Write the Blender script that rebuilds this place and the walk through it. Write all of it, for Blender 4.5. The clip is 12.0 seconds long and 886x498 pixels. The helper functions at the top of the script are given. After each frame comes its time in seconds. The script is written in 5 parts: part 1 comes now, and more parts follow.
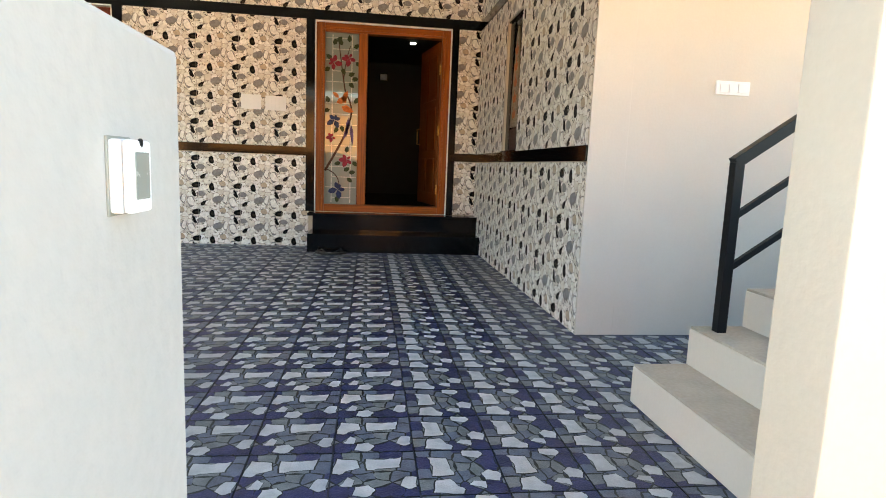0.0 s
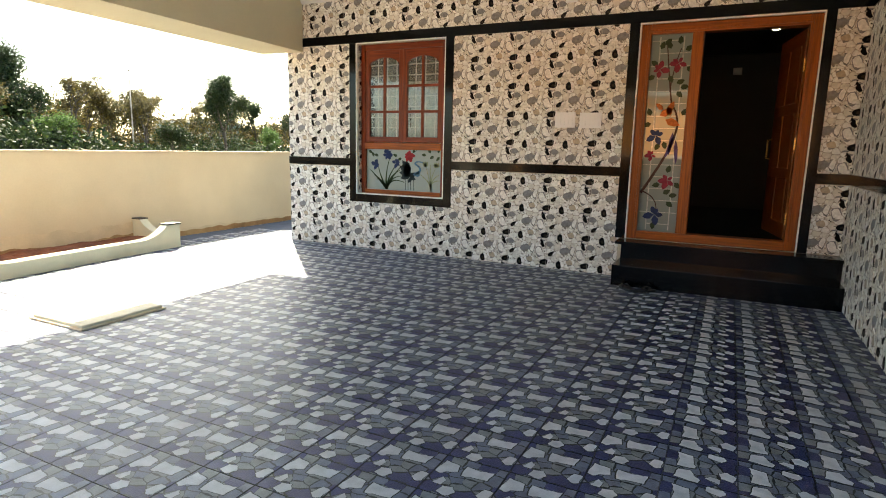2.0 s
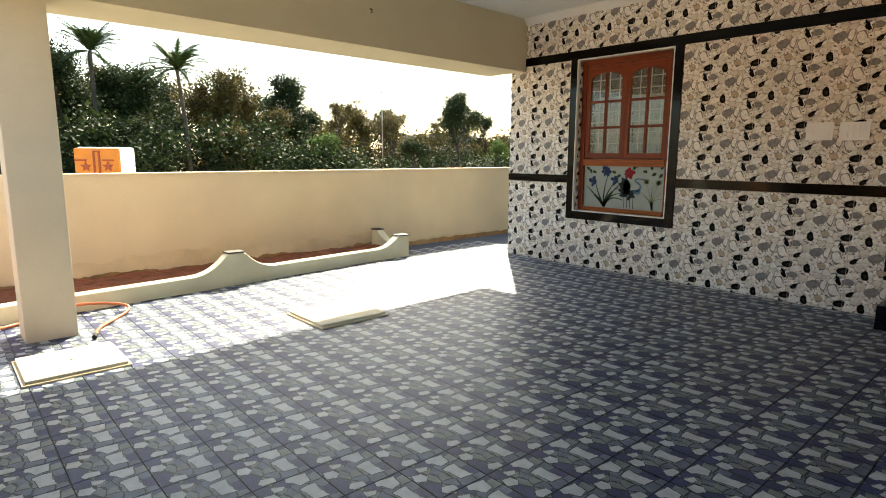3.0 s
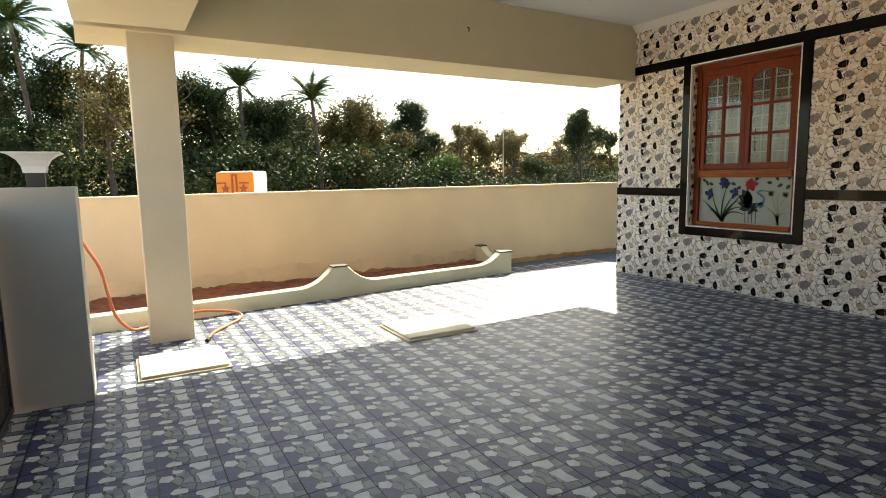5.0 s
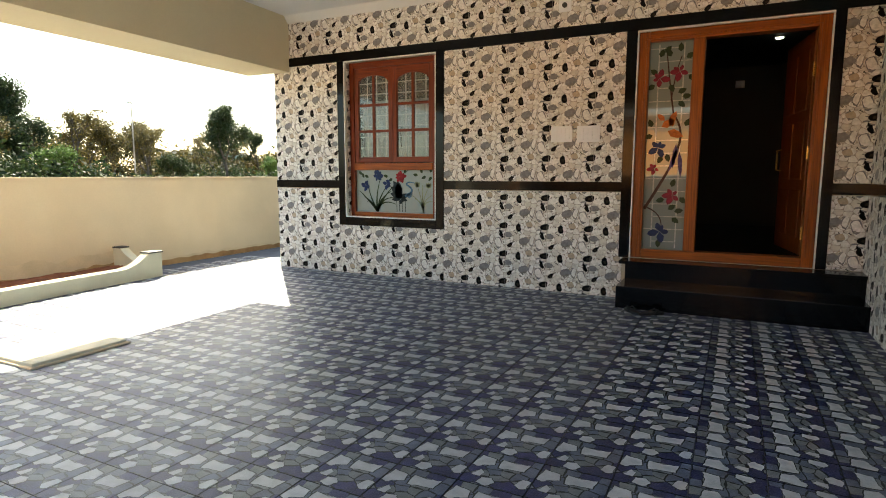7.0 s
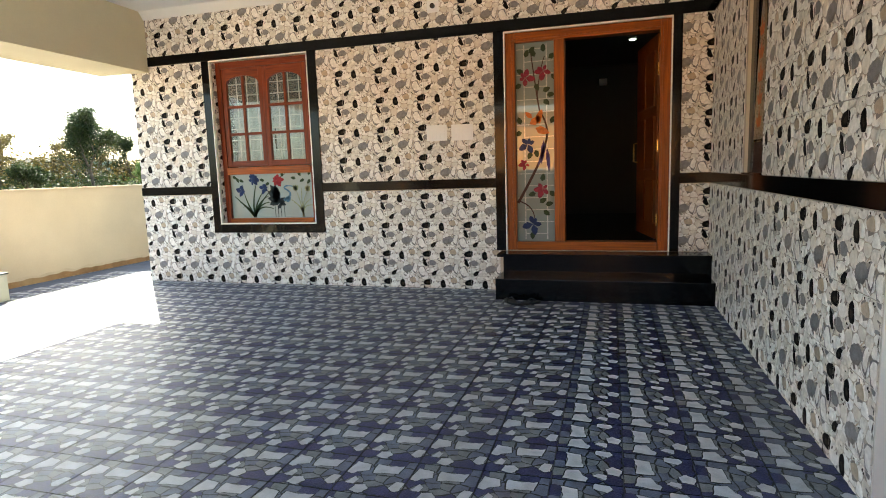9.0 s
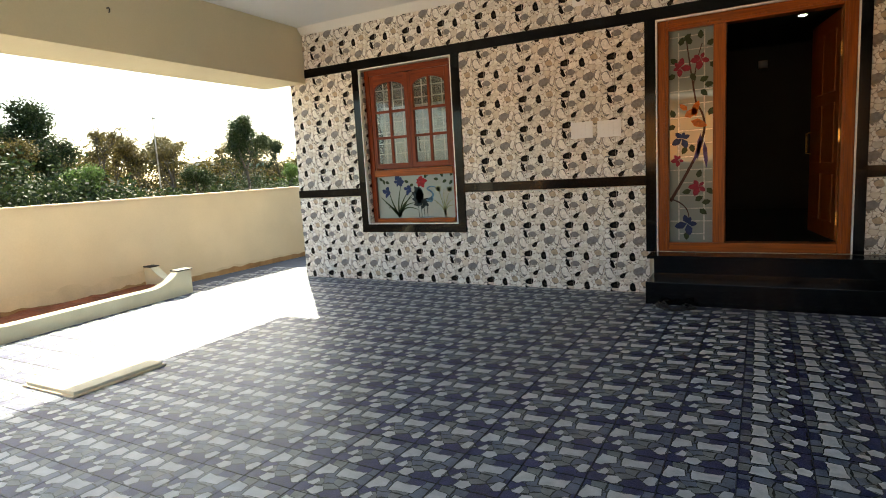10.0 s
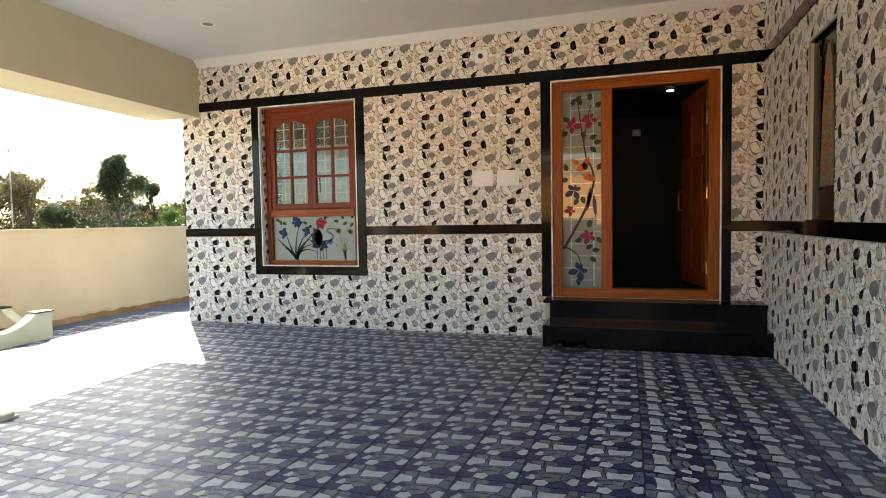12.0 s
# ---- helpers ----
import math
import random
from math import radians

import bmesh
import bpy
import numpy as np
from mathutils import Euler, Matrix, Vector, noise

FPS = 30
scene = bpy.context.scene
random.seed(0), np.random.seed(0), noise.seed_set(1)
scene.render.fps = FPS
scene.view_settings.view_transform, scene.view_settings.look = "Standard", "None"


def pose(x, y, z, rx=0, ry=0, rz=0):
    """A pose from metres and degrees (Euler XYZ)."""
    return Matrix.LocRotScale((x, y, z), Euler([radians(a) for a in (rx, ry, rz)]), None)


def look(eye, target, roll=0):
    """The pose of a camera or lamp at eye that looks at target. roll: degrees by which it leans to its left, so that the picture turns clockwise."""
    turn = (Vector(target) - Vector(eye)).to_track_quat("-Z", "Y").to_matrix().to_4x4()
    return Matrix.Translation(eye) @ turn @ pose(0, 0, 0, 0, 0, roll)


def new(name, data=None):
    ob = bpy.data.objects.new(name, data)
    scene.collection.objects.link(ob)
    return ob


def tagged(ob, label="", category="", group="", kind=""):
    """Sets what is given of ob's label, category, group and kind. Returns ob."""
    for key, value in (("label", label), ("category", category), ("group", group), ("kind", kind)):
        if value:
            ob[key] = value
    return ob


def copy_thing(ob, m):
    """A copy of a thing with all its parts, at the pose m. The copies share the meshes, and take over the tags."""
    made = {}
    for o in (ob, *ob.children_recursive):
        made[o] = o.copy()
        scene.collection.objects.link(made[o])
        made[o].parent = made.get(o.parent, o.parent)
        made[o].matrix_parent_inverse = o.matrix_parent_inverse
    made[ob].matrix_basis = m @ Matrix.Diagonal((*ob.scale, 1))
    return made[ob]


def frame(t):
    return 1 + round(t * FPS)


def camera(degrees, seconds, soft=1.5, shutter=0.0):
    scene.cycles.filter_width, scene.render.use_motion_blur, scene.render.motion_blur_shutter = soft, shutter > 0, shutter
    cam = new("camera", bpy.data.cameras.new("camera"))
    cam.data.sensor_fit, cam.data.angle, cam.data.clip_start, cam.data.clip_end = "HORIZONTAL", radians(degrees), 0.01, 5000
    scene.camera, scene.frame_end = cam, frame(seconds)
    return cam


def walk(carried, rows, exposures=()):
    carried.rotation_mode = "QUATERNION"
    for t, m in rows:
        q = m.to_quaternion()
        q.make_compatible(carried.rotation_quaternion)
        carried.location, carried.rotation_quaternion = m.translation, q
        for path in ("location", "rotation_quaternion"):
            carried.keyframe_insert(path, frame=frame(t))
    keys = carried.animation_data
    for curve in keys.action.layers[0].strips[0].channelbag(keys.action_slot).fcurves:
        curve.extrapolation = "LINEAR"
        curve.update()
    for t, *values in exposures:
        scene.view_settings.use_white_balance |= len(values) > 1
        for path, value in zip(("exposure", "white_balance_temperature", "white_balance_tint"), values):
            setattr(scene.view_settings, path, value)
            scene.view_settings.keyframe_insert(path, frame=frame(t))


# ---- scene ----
cam = camera(75.1, 12.0, 1.0)
PATH = [
    (0, (-1.367, -7.305, 1.051), (-1.104, -5.343, 0.768), 2.3),
    (0.5, (-1.325, -7.176, 1.096), (-1.2, -5.199, 0.82), 2.4),
    (1, (-1.243, -6.93, 1.145), (-1.374, -4.955, 0.86), 2.5),
    (1.5, (-1.183, -6.768, 1.191), (-1.659, -4.849, 0.893), 2.0),
    (2, (-1.036, -6.608, 1.369), (-1.904, -4.839, 1.028), 1.3),
    (2.5, (-0.987, -6.472, 1.408), (-2.192, -4.911, 1.074), 0.6),
    (3, (-0.927, -6.527, 1.481), (-2.403, -5.216, 1.159), 0.3),
    (3.5, (-0.85, -6.462, 1.475), (-2.527, -5.409, 1.191), -0.65),
    (3.7, (-0.852, -6.435, 1.494), (-2.573, -5.456, 1.216), -1),
    (5.3, (-0.774, -6.233, 1.403), (-2.505, -5.261, 1.155), -0.9),
    (5.5, (-0.912, -6.244, 1.382), (-2.574, -5.161, 1.13), -0.8),
    (6, (-1.057, -6.225, 1.332), (-2.486, -4.851, 1.07), 0.1),
    (6.5, (-1.044, -6.203, 1.328), (-2.207, -4.599, 1.06), 0.4),
    (7, (-1.081, -6.213, 1.287), (-1.971, -4.44, 1.033), 0.1),
    (7.5, (-1.018, -6.181, 1.283), (-1.592, -4.282, 1.035), -0.3),
    (7.7, (-0.875, -6.226, 1.282), (-1.346, -4.299, 1.028), -1.0),
    (9.3, (-0.996, -6.138, 1.319), (-1.63, -4.261, 1.045), -2.6),
    (9.5, (-1.06, -6.175, 1.331), (-1.82, -4.345, 1.06), -3.0),
    (10, (-1.108, -6.187, 1.383), (-2.069, -4.453, 1.115), -3.3),
    (10.5, (-1.099, -6.194, 1.378), (-2.037, -4.448, 1.11), -3.2),
    (11, (-1.138, -6.18, 1.318), (-1.98, -4.384, 1.062), -3.1),
    (11.5, (-1.134, -6.185, 1.318), (-1.881, -4.345, 1.088), -2.6),
    (12, (-1.254, -6.212, 1.268), (-1.863, -4.31, 1.171), -1.0),
]
EYES = [(t, look(eye, target, roll)) for t, eye, target, roll in PATH]
walk(cam, EYES, [(0, 3.05, 7100, 0), (0.5, 3.25, 7200, 1), (1.0, 3.32, 6900, 0), (1.5, 3.2, 6900, 0), (2.0, 2.45, 7200, 0), (2.5, 2.1, 7400, 0), (3.5, 1.62, 7500, 0), (5.5, 1.68, 7600, 0), (6.5, 1.85, 7400, 0), (7.0, 2.2, 7300, 0), (7.5, 2.55, 7300, 0), (9.5, 2.75, 6900, 0), (10.0, 2.2, 7300, 0), (10.5, 2.1, 7500, 0), (11.0, 2.15, 7500, 0), (11.5, 2.35, 7300, 0), (12.0, 2.58, 6900, 0)])

# ---- world and sun ----
SUN_EL, SUN_AZ = radians(45.1), math.atan2(0.72, -0.70)
world = bpy.data.worlds.new("sky")
scene.world = world
world.use_nodes = True
wn = world.node_tree
sky = wn.nodes.new("ShaderNodeTexSky")
sky.sky_type, sky.sun_disc = "NISHITA", False
sky.sun_elevation, sky.sun_rotation = SUN_EL, math.pi / 2 - SUN_AZ
sky.dust_density, sky.air_density = 2.0, 1.0
wn.links.new(sky.outputs[0], wn.nodes["Background"].inputs[0])
wn.nodes["Background"].inputs[1].default_value = 0.15
sun = new("sun", bpy.data.lights.new("sun", "SUN"))
sun.data.energy, sun.data.angle, sun.data.color = 5.0, radians(0.5), (1.0, 0.93, 0.82)
sun.matrix_basis = look((0, 0, 0), (-math.cos(SUN_AZ) * math.cos(SUN_EL), -math.sin(SUN_AZ) * math.cos(SUN_EL), -math.sin(SUN_EL)))


# ---- materials ----
def material(name, color, rough=0.6, metal=0.0, var=0.12, scale=6.0, fine=90.0, bump=0.15, coat=0.0, each=0.0, stain=None, spec=0.5):
    """A surface with variation at two scales, relief, and an optional stain colour in patches."""
    m = bpy.data.materials.new(name)
    m.use_nodes = True
    nt = m.node_tree
    b = nt.nodes["Principled BSDF"]
    b.inputs["Metallic"].default_value = metal
    b.inputs["Coat Weight"].default_value = coat
    b.inputs["Specular IOR Level"].default_value = spec
    geo = nt.nodes.new("ShaderNodeNewGeometry")

    def noise_at(s, detail=4):
        n = nt.nodes.new("ShaderNodeTexNoise")
        n.inputs["Scale"].default_value, n.inputs["Detail"].default_value = s, detail
        nt.links.new(geo.outputs["Position"], n.inputs["Vector"])
        return n.outputs[0]

    def mix(kind, fac, a, bb):
        n = nt.nodes.new("ShaderNodeMix")
        n.data_type, n.blend_type = "RGBA", kind
        for sock, v in ((n.inputs[0], fac), (n.inputs[6], a), (n.inputs[7], bb)):
            if isinstance(v, (int, float, tuple)):
                sock.default_value = v
            else:
                nt.links.new(v, sock)
        return n.outputs[2]

    def ramp(sock, lo, hi):
        n = nt.nodes.new("ShaderNodeMapRange")
        n.inputs[1].default_value, n.inputs[2].default_value = 0.3, 0.7
        n.inputs[3].default_value, n.inputs[4].default_value = lo, hi
        nt.links.new(sock, n.inputs[0])
        return n.outputs[0]

    big, small = noise_at(scale), noise_at(fine, 3)
    lo = tuple(c * (1 - var) for c in color) + (1,)
    hi = tuple(min(1, c * (1 + var)) for c in color) + (1,)
    col = mix("MIX", ramp(big, 0, 1), lo, hi)
    col = mix("MULTIPLY", ramp(small, 0, var * 1.5), col, tuple(0.55 + 0.2 * c for c in color) + (1,))
    if stain:
        s = nt.nodes.new("ShaderNodeMapRange")
        s.inputs[1].default_value, s.inputs[2].default_value = 0.52, 0.75
        s.inputs[4].default_value = 0.6
        nt.links.new(noise_at(scale * 0.35, 6), s.inputs[0])
        col = mix("MIX", s.outputs[0], col, stain + (1,))
    if each:
        oi = nt.nodes.new("ShaderNodeObjectInfo")
        mr = nt.nodes.new("ShaderNodeMapRange")
        mr.inputs[3].default_value, mr.inputs[4].default_value = 1 - each, 1 + each
        nt.links.new(oi.outputs["Random"], mr.inputs[0])
        comb = nt.nodes.new("ShaderNodeCombineColor")
        for k in range(3):
            nt.links.new(mr.outputs[0], comb.inputs[k])
        col = mix("MULTIPLY", 1.0, col, comb.outputs[0])
    nt.links.new(col, b.inputs["Base Color"])
    nt.links.new(ramp(small, max(0.02, rough - 0.08), min(1, rough + 0.08)), b.inputs["Roughness"])
    if bump:
        bp = nt.nodes.new("ShaderNodeBump")
        bp.inputs["Strength"].default_value, bp.inputs["Distance"].default_value = bump, 0.004
        nt.links.new(small, bp.inputs["Height"])
        nt.links.new(bp.outputs[0], b.inputs["Normal"])
    return m


def wood_material(name, dark, light, axis="Z", rough=0.42):
    """Varnished wood with grain along one axis."""
    m = material(name, light, rough, var=0.15, bump=0.05, spec=0.3)
    nt = m.node_tree
    b = nt.nodes["Principled BSDF"]
    geo = nt.nodes.new("ShaderNodeNewGeometry")
    mp = nt.nodes.new("ShaderNodeMapping")
    mp.inputs["Scale"].default_value = {"X": (1.2, 30, 30), "Z": (30, 30, 1.2)}[axis]
    n = nt.nodes.new("ShaderNodeTexNoise")
    n.inputs["Scale"].default_value, n.inputs["Detail"].default_value, n.inputs["Distortion"].default_value = 1.6, 6, 1.2
    cr = nt.nodes.new("ShaderNodeValToRGB")
    cr.color_ramp.elements[0].position, cr.color_ramp.elements[1].position = 0.3, 0.72
    cr.color_ramp.elements[0].color, cr.color_ramp.elements[1].color = dark + (1,), light + (1,)
    nt.links.new(geo.outputs["Position"], mp.inputs[0])
    nt.links.new(mp.outputs[0], n.inputs["Vector"])
    nt.links.new(n.outputs[0], cr.inputs[0])
    nt.links.new(cr.outputs[0], b.inputs["Base Color"])
    return m


def glass_material(name, color, rough, transmission):
    m = bpy.data.materials.new(name)
    m.use_nodes = True
    b = m.node_tree.nodes["Principled BSDF"]
    b.inputs["Base Color"].default_value = color + (1,)
    b.inputs["Roughness"].default_value = rough
    b.inputs["Transmission Weight"].default_value = transmission
    b.inputs["IOR"].default_value = 1.45
    return m


def glow(name, color, strength):
    m = bpy.data.materials.new(name)
    m.use_nodes = True
    b = m.node_tree.nodes["Principled BSDF"]
    b.inputs["Emission Color"].default_value = color + (1,)
    b.inputs["Emission Strength"].default_value = strength
    return m


PLASTER = material("cream plaster", (0.62, 0.555, 0.44), 0.8, var=0.06, scale=1.5, fine=60, bump=0.25)
BEAM = material("buff plaster", (0.62, 0.56, 0.40), 0.8, var=0.05, scale=1.2, fine=60, bump=0.2)
YELLOW = material("pale yellow plaster", (0.74, 0.60, 0.42), 0.85, var=0.07, scale=1.2, fine=50, bump=0.3, stain=(0.62, 0.46, 0.27))
WHITE = material("white plaster", (0.60, 0.56, 0.50), 0.75, var=0.04, scale=1.5, fine=70, bump=0.2)
CEIL = material("ceiling paint", (0.70, 0.70, 0.68), 0.85, var=0.03, scale=1.0, fine=60, bump=0.1)
GRANITE = material("black granite", (0.004, 0.004, 0.0045), 0.09, var=0.5, scale=30, fine=400, bump=0.0, spec=0.2)
WHITE_BEAD = material("white bead", (0.82, 0.82, 0.80), 0.4, var=0.05)
CEMENT = material("cement", (0.42, 0.38, 0.32), 0.9, var=0.18, scale=3, fine=60, bump=0.5, stain=(0.33, 0.29, 0.24))
PLANTER = material("planter plaster", (0.66, 0.62, 0.46), 0.85, var=0.08, scale=3, fine=60, bump=0.3, stain=(0.50, 0.44, 0.30))
SOIL = material("red soil", (0.20, 0.065, 0.03), 0.95, var=0.3, scale=5, fine=40, bump=1.0)
TEAK = wood_material("varnished teak upright", (0.15, 0.032, 0.002), (0.36, 0.090, 0.005), "Z")
TEAK_X = wood_material("varnished teak across", (0.15, 0.032, 0.002), (0.36, 0.090, 0.005), "X")
RED_WOOD = wood_material("red varnished wood upright", (0.095, 0.013, 0.003), (0.22, 0.038, 0.006), "Z")
RED_WOOD_X = wood_material("red varnished wood across", (0.095, 0.013, 0.003), (0.22, 0.038, 0.006), "X")
BLACK_STEEL = material("black painted steel", (0.008, 0.008, 0.009), 0.4, var=0.2, bump=0.05, spec=0.2)
GATE = material("dark brown gate paint", (0.035, 0.026, 0.022), 0.45, var=0.2)
PLASTIC = material("white plastic", (0.80, 0.81, 0.82), 0.35, var=0.03, bump=0.02)
GREY_PLASTIC = material("grey plastic window", (0.30, 0.31, 0.28), 0.2, var=0.08, bump=0.0)
# unlit room: its shade is painted in as near-black surfaces
ROOM_SHADE = material("near-black room shade", (0.016, 0.024, 0.022), 0.7, var=0.1)
ROOM_FLOOR = material("shade-darkened polished room floor", (0.03, 0.03, 0.027), 0.15, var=0.15)
FROST = glass_material("frosted glass", (0.15, 0.21, 0.20), 0.3, 0.3)
FROST.node_tree.nodes["Principled BSDF"].inputs["Coat Weight"].default_value = 1.0
FROST.node_tree.nodes["Principled BSDF"].inputs["Coat IOR"].default_value = 1.65
PANE = glass_material("window glass", (0.80, 0.85, 0.84), 0.03, 0.9)
STREET = material("dusty street", (0.50, 0.44, 0.35), 0.95, var=0.2, scale=0.6, fine=20, bump=0.8, stain=(0.24, 0.19, 0.13))
EARTH = material("dry earth", (0.26, 0.19, 0.11), 0.95, var=0.25, scale=0.3, fine=8, bump=0.8, stain=(0.14, 0.16, 0.06))
CURTAIN = material("pale crumpled sheet", (0.55, 0.60, 0.60), 0.45, var=0.12, scale=4)
FROST_PANEL = material("frosted panel", (0.27, 0.33, 0.325), 0.18, var=0.06, scale=3, bump=0.03)
BRASS = material("dull brass", (0.55, 0.38, 0.14), 0.3, metal=1.0)
PANE_DARK = material("dark pane", (0.05, 0.045, 0.04), 0.08, bump=0.0)
PIER_GREY = material("pier plaster", (0.46, 0.43, 0.38), 0.85, var=0.08, scale=2, stain=(0.45, 0.38, 0.28))
CAP_DARK = material("dark cap stone", (0.05, 0.035, 0.03), 0.6, var=0.3)
LID = material("cover cement", (0.68, 0.62, 0.48), 0.85, var=0.1, scale=5, stain=(0.5, 0.43, 0.3))
HOSE = material("terracotta hose", (0.48, 0.13, 0.05), 0.45, var=0.1)
RUBBER = material("black rubber", (0.015, 0.014, 0.014), 0.6, var=0.2)
TEAL = material("teal paint", (0.15, 0.25, 0.25), 0.8)
ORANGE = material("orange paint", (0.60, 0.21, 0.02), 0.4, var=0.06)
RED_PAINT = material("dark red paint", (0.30, 0.05, 0.015), 0.4)
BRICK = material("orange brick", (0.80, 0.34, 0.09), 0.8, var=0.2, scale=4)
SPLASH = material("soil splash", (0.36, 0.20, 0.09), 0.95, var=0.3, scale=4, fine=50, bump=0.4, stain=(0.55, 0.38, 0.20))
PIER_WHITE = material("pier white plaster", (0.44, 0.43, 0.41), 0.8, var=0.05, scale=2, fine=60, bump=0.3)
PIER_CREAM = material("pier cream plaster", (0.52, 0.485, 0.40), 0.8, var=0.05, scale=2, fine=60, bump=0.3)
NICHE_WOOD = wood_material("dark red wood", (0.02, 0.006, 0.003), (0.06, 0.017, 0.007), "Z", 0.45)
SPIRE = material("etched pane", (0.26, 0.21, 0.14), 0.3, var=0.2, scale=12)
# copy of the door teak, darkened to stand for shade indoors
TEAK_SHADED = wood_material("shade-darkened teak", (0.08, 0.018, 0.002), (0.18, 0.044, 0.004), "Z")
DAMP = material("damp plaster", (0.715, 0.57, 0.385), 0.9, var=0.12, scale=3, fine=50, bump=0.3)
LAMP = glow("ceiling lamp", (1.0, 0.95, 0.85), 6.0)
PEBBLES = [
    material("pebble joint", (0.42, 0.375, 0.32), 0.5, var=0.15, bump=0.1),
    material("cream pebble", (0.71, 0.675, 0.615), 0.4, var=0.24, scale=42, fine=160, bump=0.4, each=0.03),
    material("white pebble", (0.80, 0.775, 0.735), 0.4, var=0.18, scale=42, fine=160, bump=0.4, each=0.03),
    material("grey pebble", (0.21, 0.205, 0.21), 0.35, var=0.25, scale=40, fine=200, bump=0.1),
    material("tan pebble", (0.52, 0.40, 0.25), 0.35, var=0.2, scale=40, fine=200, bump=0.1),
    material("black pebble", (0.004, 0.0037, 0.0035), 0.5, var=0.4, scale=40, fine=200, bump=0.1, spec=0.06),
]
PAVING = [
    material("dark green joint", (0.012, 0.020, 0.019), 0.5, var=0.2, each=0.1, spec=0.3),
    material("pale paving print", (0.41, 0.44, 0.47), 0.5, var=0.16, scale=16, fine=150, bump=0.6, each=0.06, spec=0.36),
    material("slate paving print", (0.100, 0.125, 0.18), 0.5, var=0.25, scale=16, fine=150, bump=0.6, each=0.08, spec=0.36),
    material("navy paving print", (0.024, 0.032, 0.105), 0.5, var=0.3, scale=16, fine=150, bump=0.6, each=0.08, spec=0.36),
    material("grey green paving print", (0.15, 0.175, 0.185), 0.5, var=0.25, scale=16, fine=150, bump=0.6, each=0.08, spec=0.36),
]
for m in PAVING:
    b = m.node_tree.nodes["Principled BSDF"]
    b.inputs["Coat Weight"].default_value, b.inputs["Coat Roughness"].default_value, b.inputs["Coat IOR"].default_value = 0.16, 0.12, 1.45
    relief = [n for n in m.node_tree.nodes if n.type == "BUMP"][0]
    m.node_tree.links.new(relief.outputs[0], b.inputs["Coat Normal"])
GROUT = material("slate grout", (0.07, 0.085, 0.12), 0.9, var=0.2)

# ---- helpers for shapes ----
HOME = {}


def mesh_of(bm, name, mats, smooth=False):
    me = bpy.data.meshes.new(name)
    bm.to_mesh(me)
    bm.free()
    for m in (mats if isinstance(mats, (list, tuple)) else [mats]):
        me.materials.append(m)
    if smooth:
        me.polygons.foreach_set("use_smooth", [True] * len(me.polygons))
    return me


def part(name, bm, mat, parent, label="", smooth=False):
    """Links a bmesh as one mesh object under a thing or a part; its coordinates are the world's."""
    ob = new(name, mesh_of(bm, name, mat, smooth))
    ob.parent = parent
    ob.matrix_parent_inverse = HOME.get(parent, Matrix()).inverted()
    return tagged(ob, label)


def thing(name, at, label, category, group="", kind=""):
    ob = new(name)
    ob.empty_display_size = 0.1
    ob.matrix_basis = at if isinstance(at, Matrix) else Matrix.Translation(at)
    HOME[ob] = ob.matrix_basis.copy()
    return tagged(ob, label, category, group, kind)


def solid(name, bm, mat, label, category, kind="", group="", smooth=False):
    return tagged(new(name, mesh_of(bm, name, mat, smooth)), label, category, group, kind)


def box(lo, hi, bevel=0.0, bm=None, m=None):
    """A box from corner to corner, its edges bevelled; m turns it."""
    bm = bm or bmesh.new()
    made = bmesh.ops.create_cube(bm, size=1)["verts"]
    for v in made:
        v.co = Vector([lo[k] + (v.co[k] + 0.5) * (hi[k] - lo[k]) for k in range(3)])
    if bevel:
        edges = list({e for v in made for e in v.link_edges})
        made = [v for v in bmesh.ops.bevel(bm, geom=edges, offset=bevel, segments=2, affect="EDGES", profile=0.6)["verts"]] + [v for v in made if v.is_valid]
    if m:
        for v in set(made):
            v.co = m @ v.co
    return bm


def boxes(items, bevel=0.0):
    bm = bmesh.new()
    for lo, hi in items:
        box(lo, hi, bevel, bm)
    return bm


def tube(points, radius, sides=8, bm=None, taper=None):
    """A round bar along points; taper gives the radius at the far end."""
    bm = bm or bmesh.new()
    pts = [Vector(p) for p in points]
    rings = []
    for i, p in enumerate(pts):
        d = (pts[min(i + 1, len(pts) - 1)] - pts[max(i - 1, 0)]).normalized()
        a = d.orthogonal().normalized() if i == 0 else (side - d * side.dot(d)).normalized()
        side = a
        b = d.cross(a)
        r = radius if taper is None else radius + (taper - radius) * i / (len(pts) - 1)
        rings.append([bm.verts.new(p + a * r * math.cos(k * math.tau / sides) + b * r * math.sin(k * math.tau / sides)) for k in range(sides)])
    for r0, r1 in zip(rings, rings[1:]):
        for k in range(sides):
            bm.faces.new((r0[k], r0[(k + 1) % sides], r1[(k + 1) % sides], r1[k]))
    bm.faces.new(list(reversed(rings[0])))
    bm.faces.new(rings[-1])
    return bm


def prism(outline, axis, a, b, bm=None):
    """A flat outline of (u, v) pushed from a to b along an axis."""
    bm = bm or bmesh.new()
    place = {"x": lambda u, v, w: (w, u, v), "y": lambda u, v, w: (u, w, v), "z": lambda u, v, w: (u, v, w)}[axis]
    lo = [bm.verts.new(place(u, v, a)) for u, v in outline]
    hi = [bm.verts.new(place(u, v, b)) for u, v in outline]
    n = len(outline)
    bm.faces.new(lo)
    bm.faces.new(list(reversed(hi)))
    for k in range(n):
        bm.faces.new((lo[k], hi[k], hi[(k + 1) % n], lo[(k + 1) % n]))
    bmesh.ops.recalc_face_normals(bm, faces=bm.faces)
    return bm


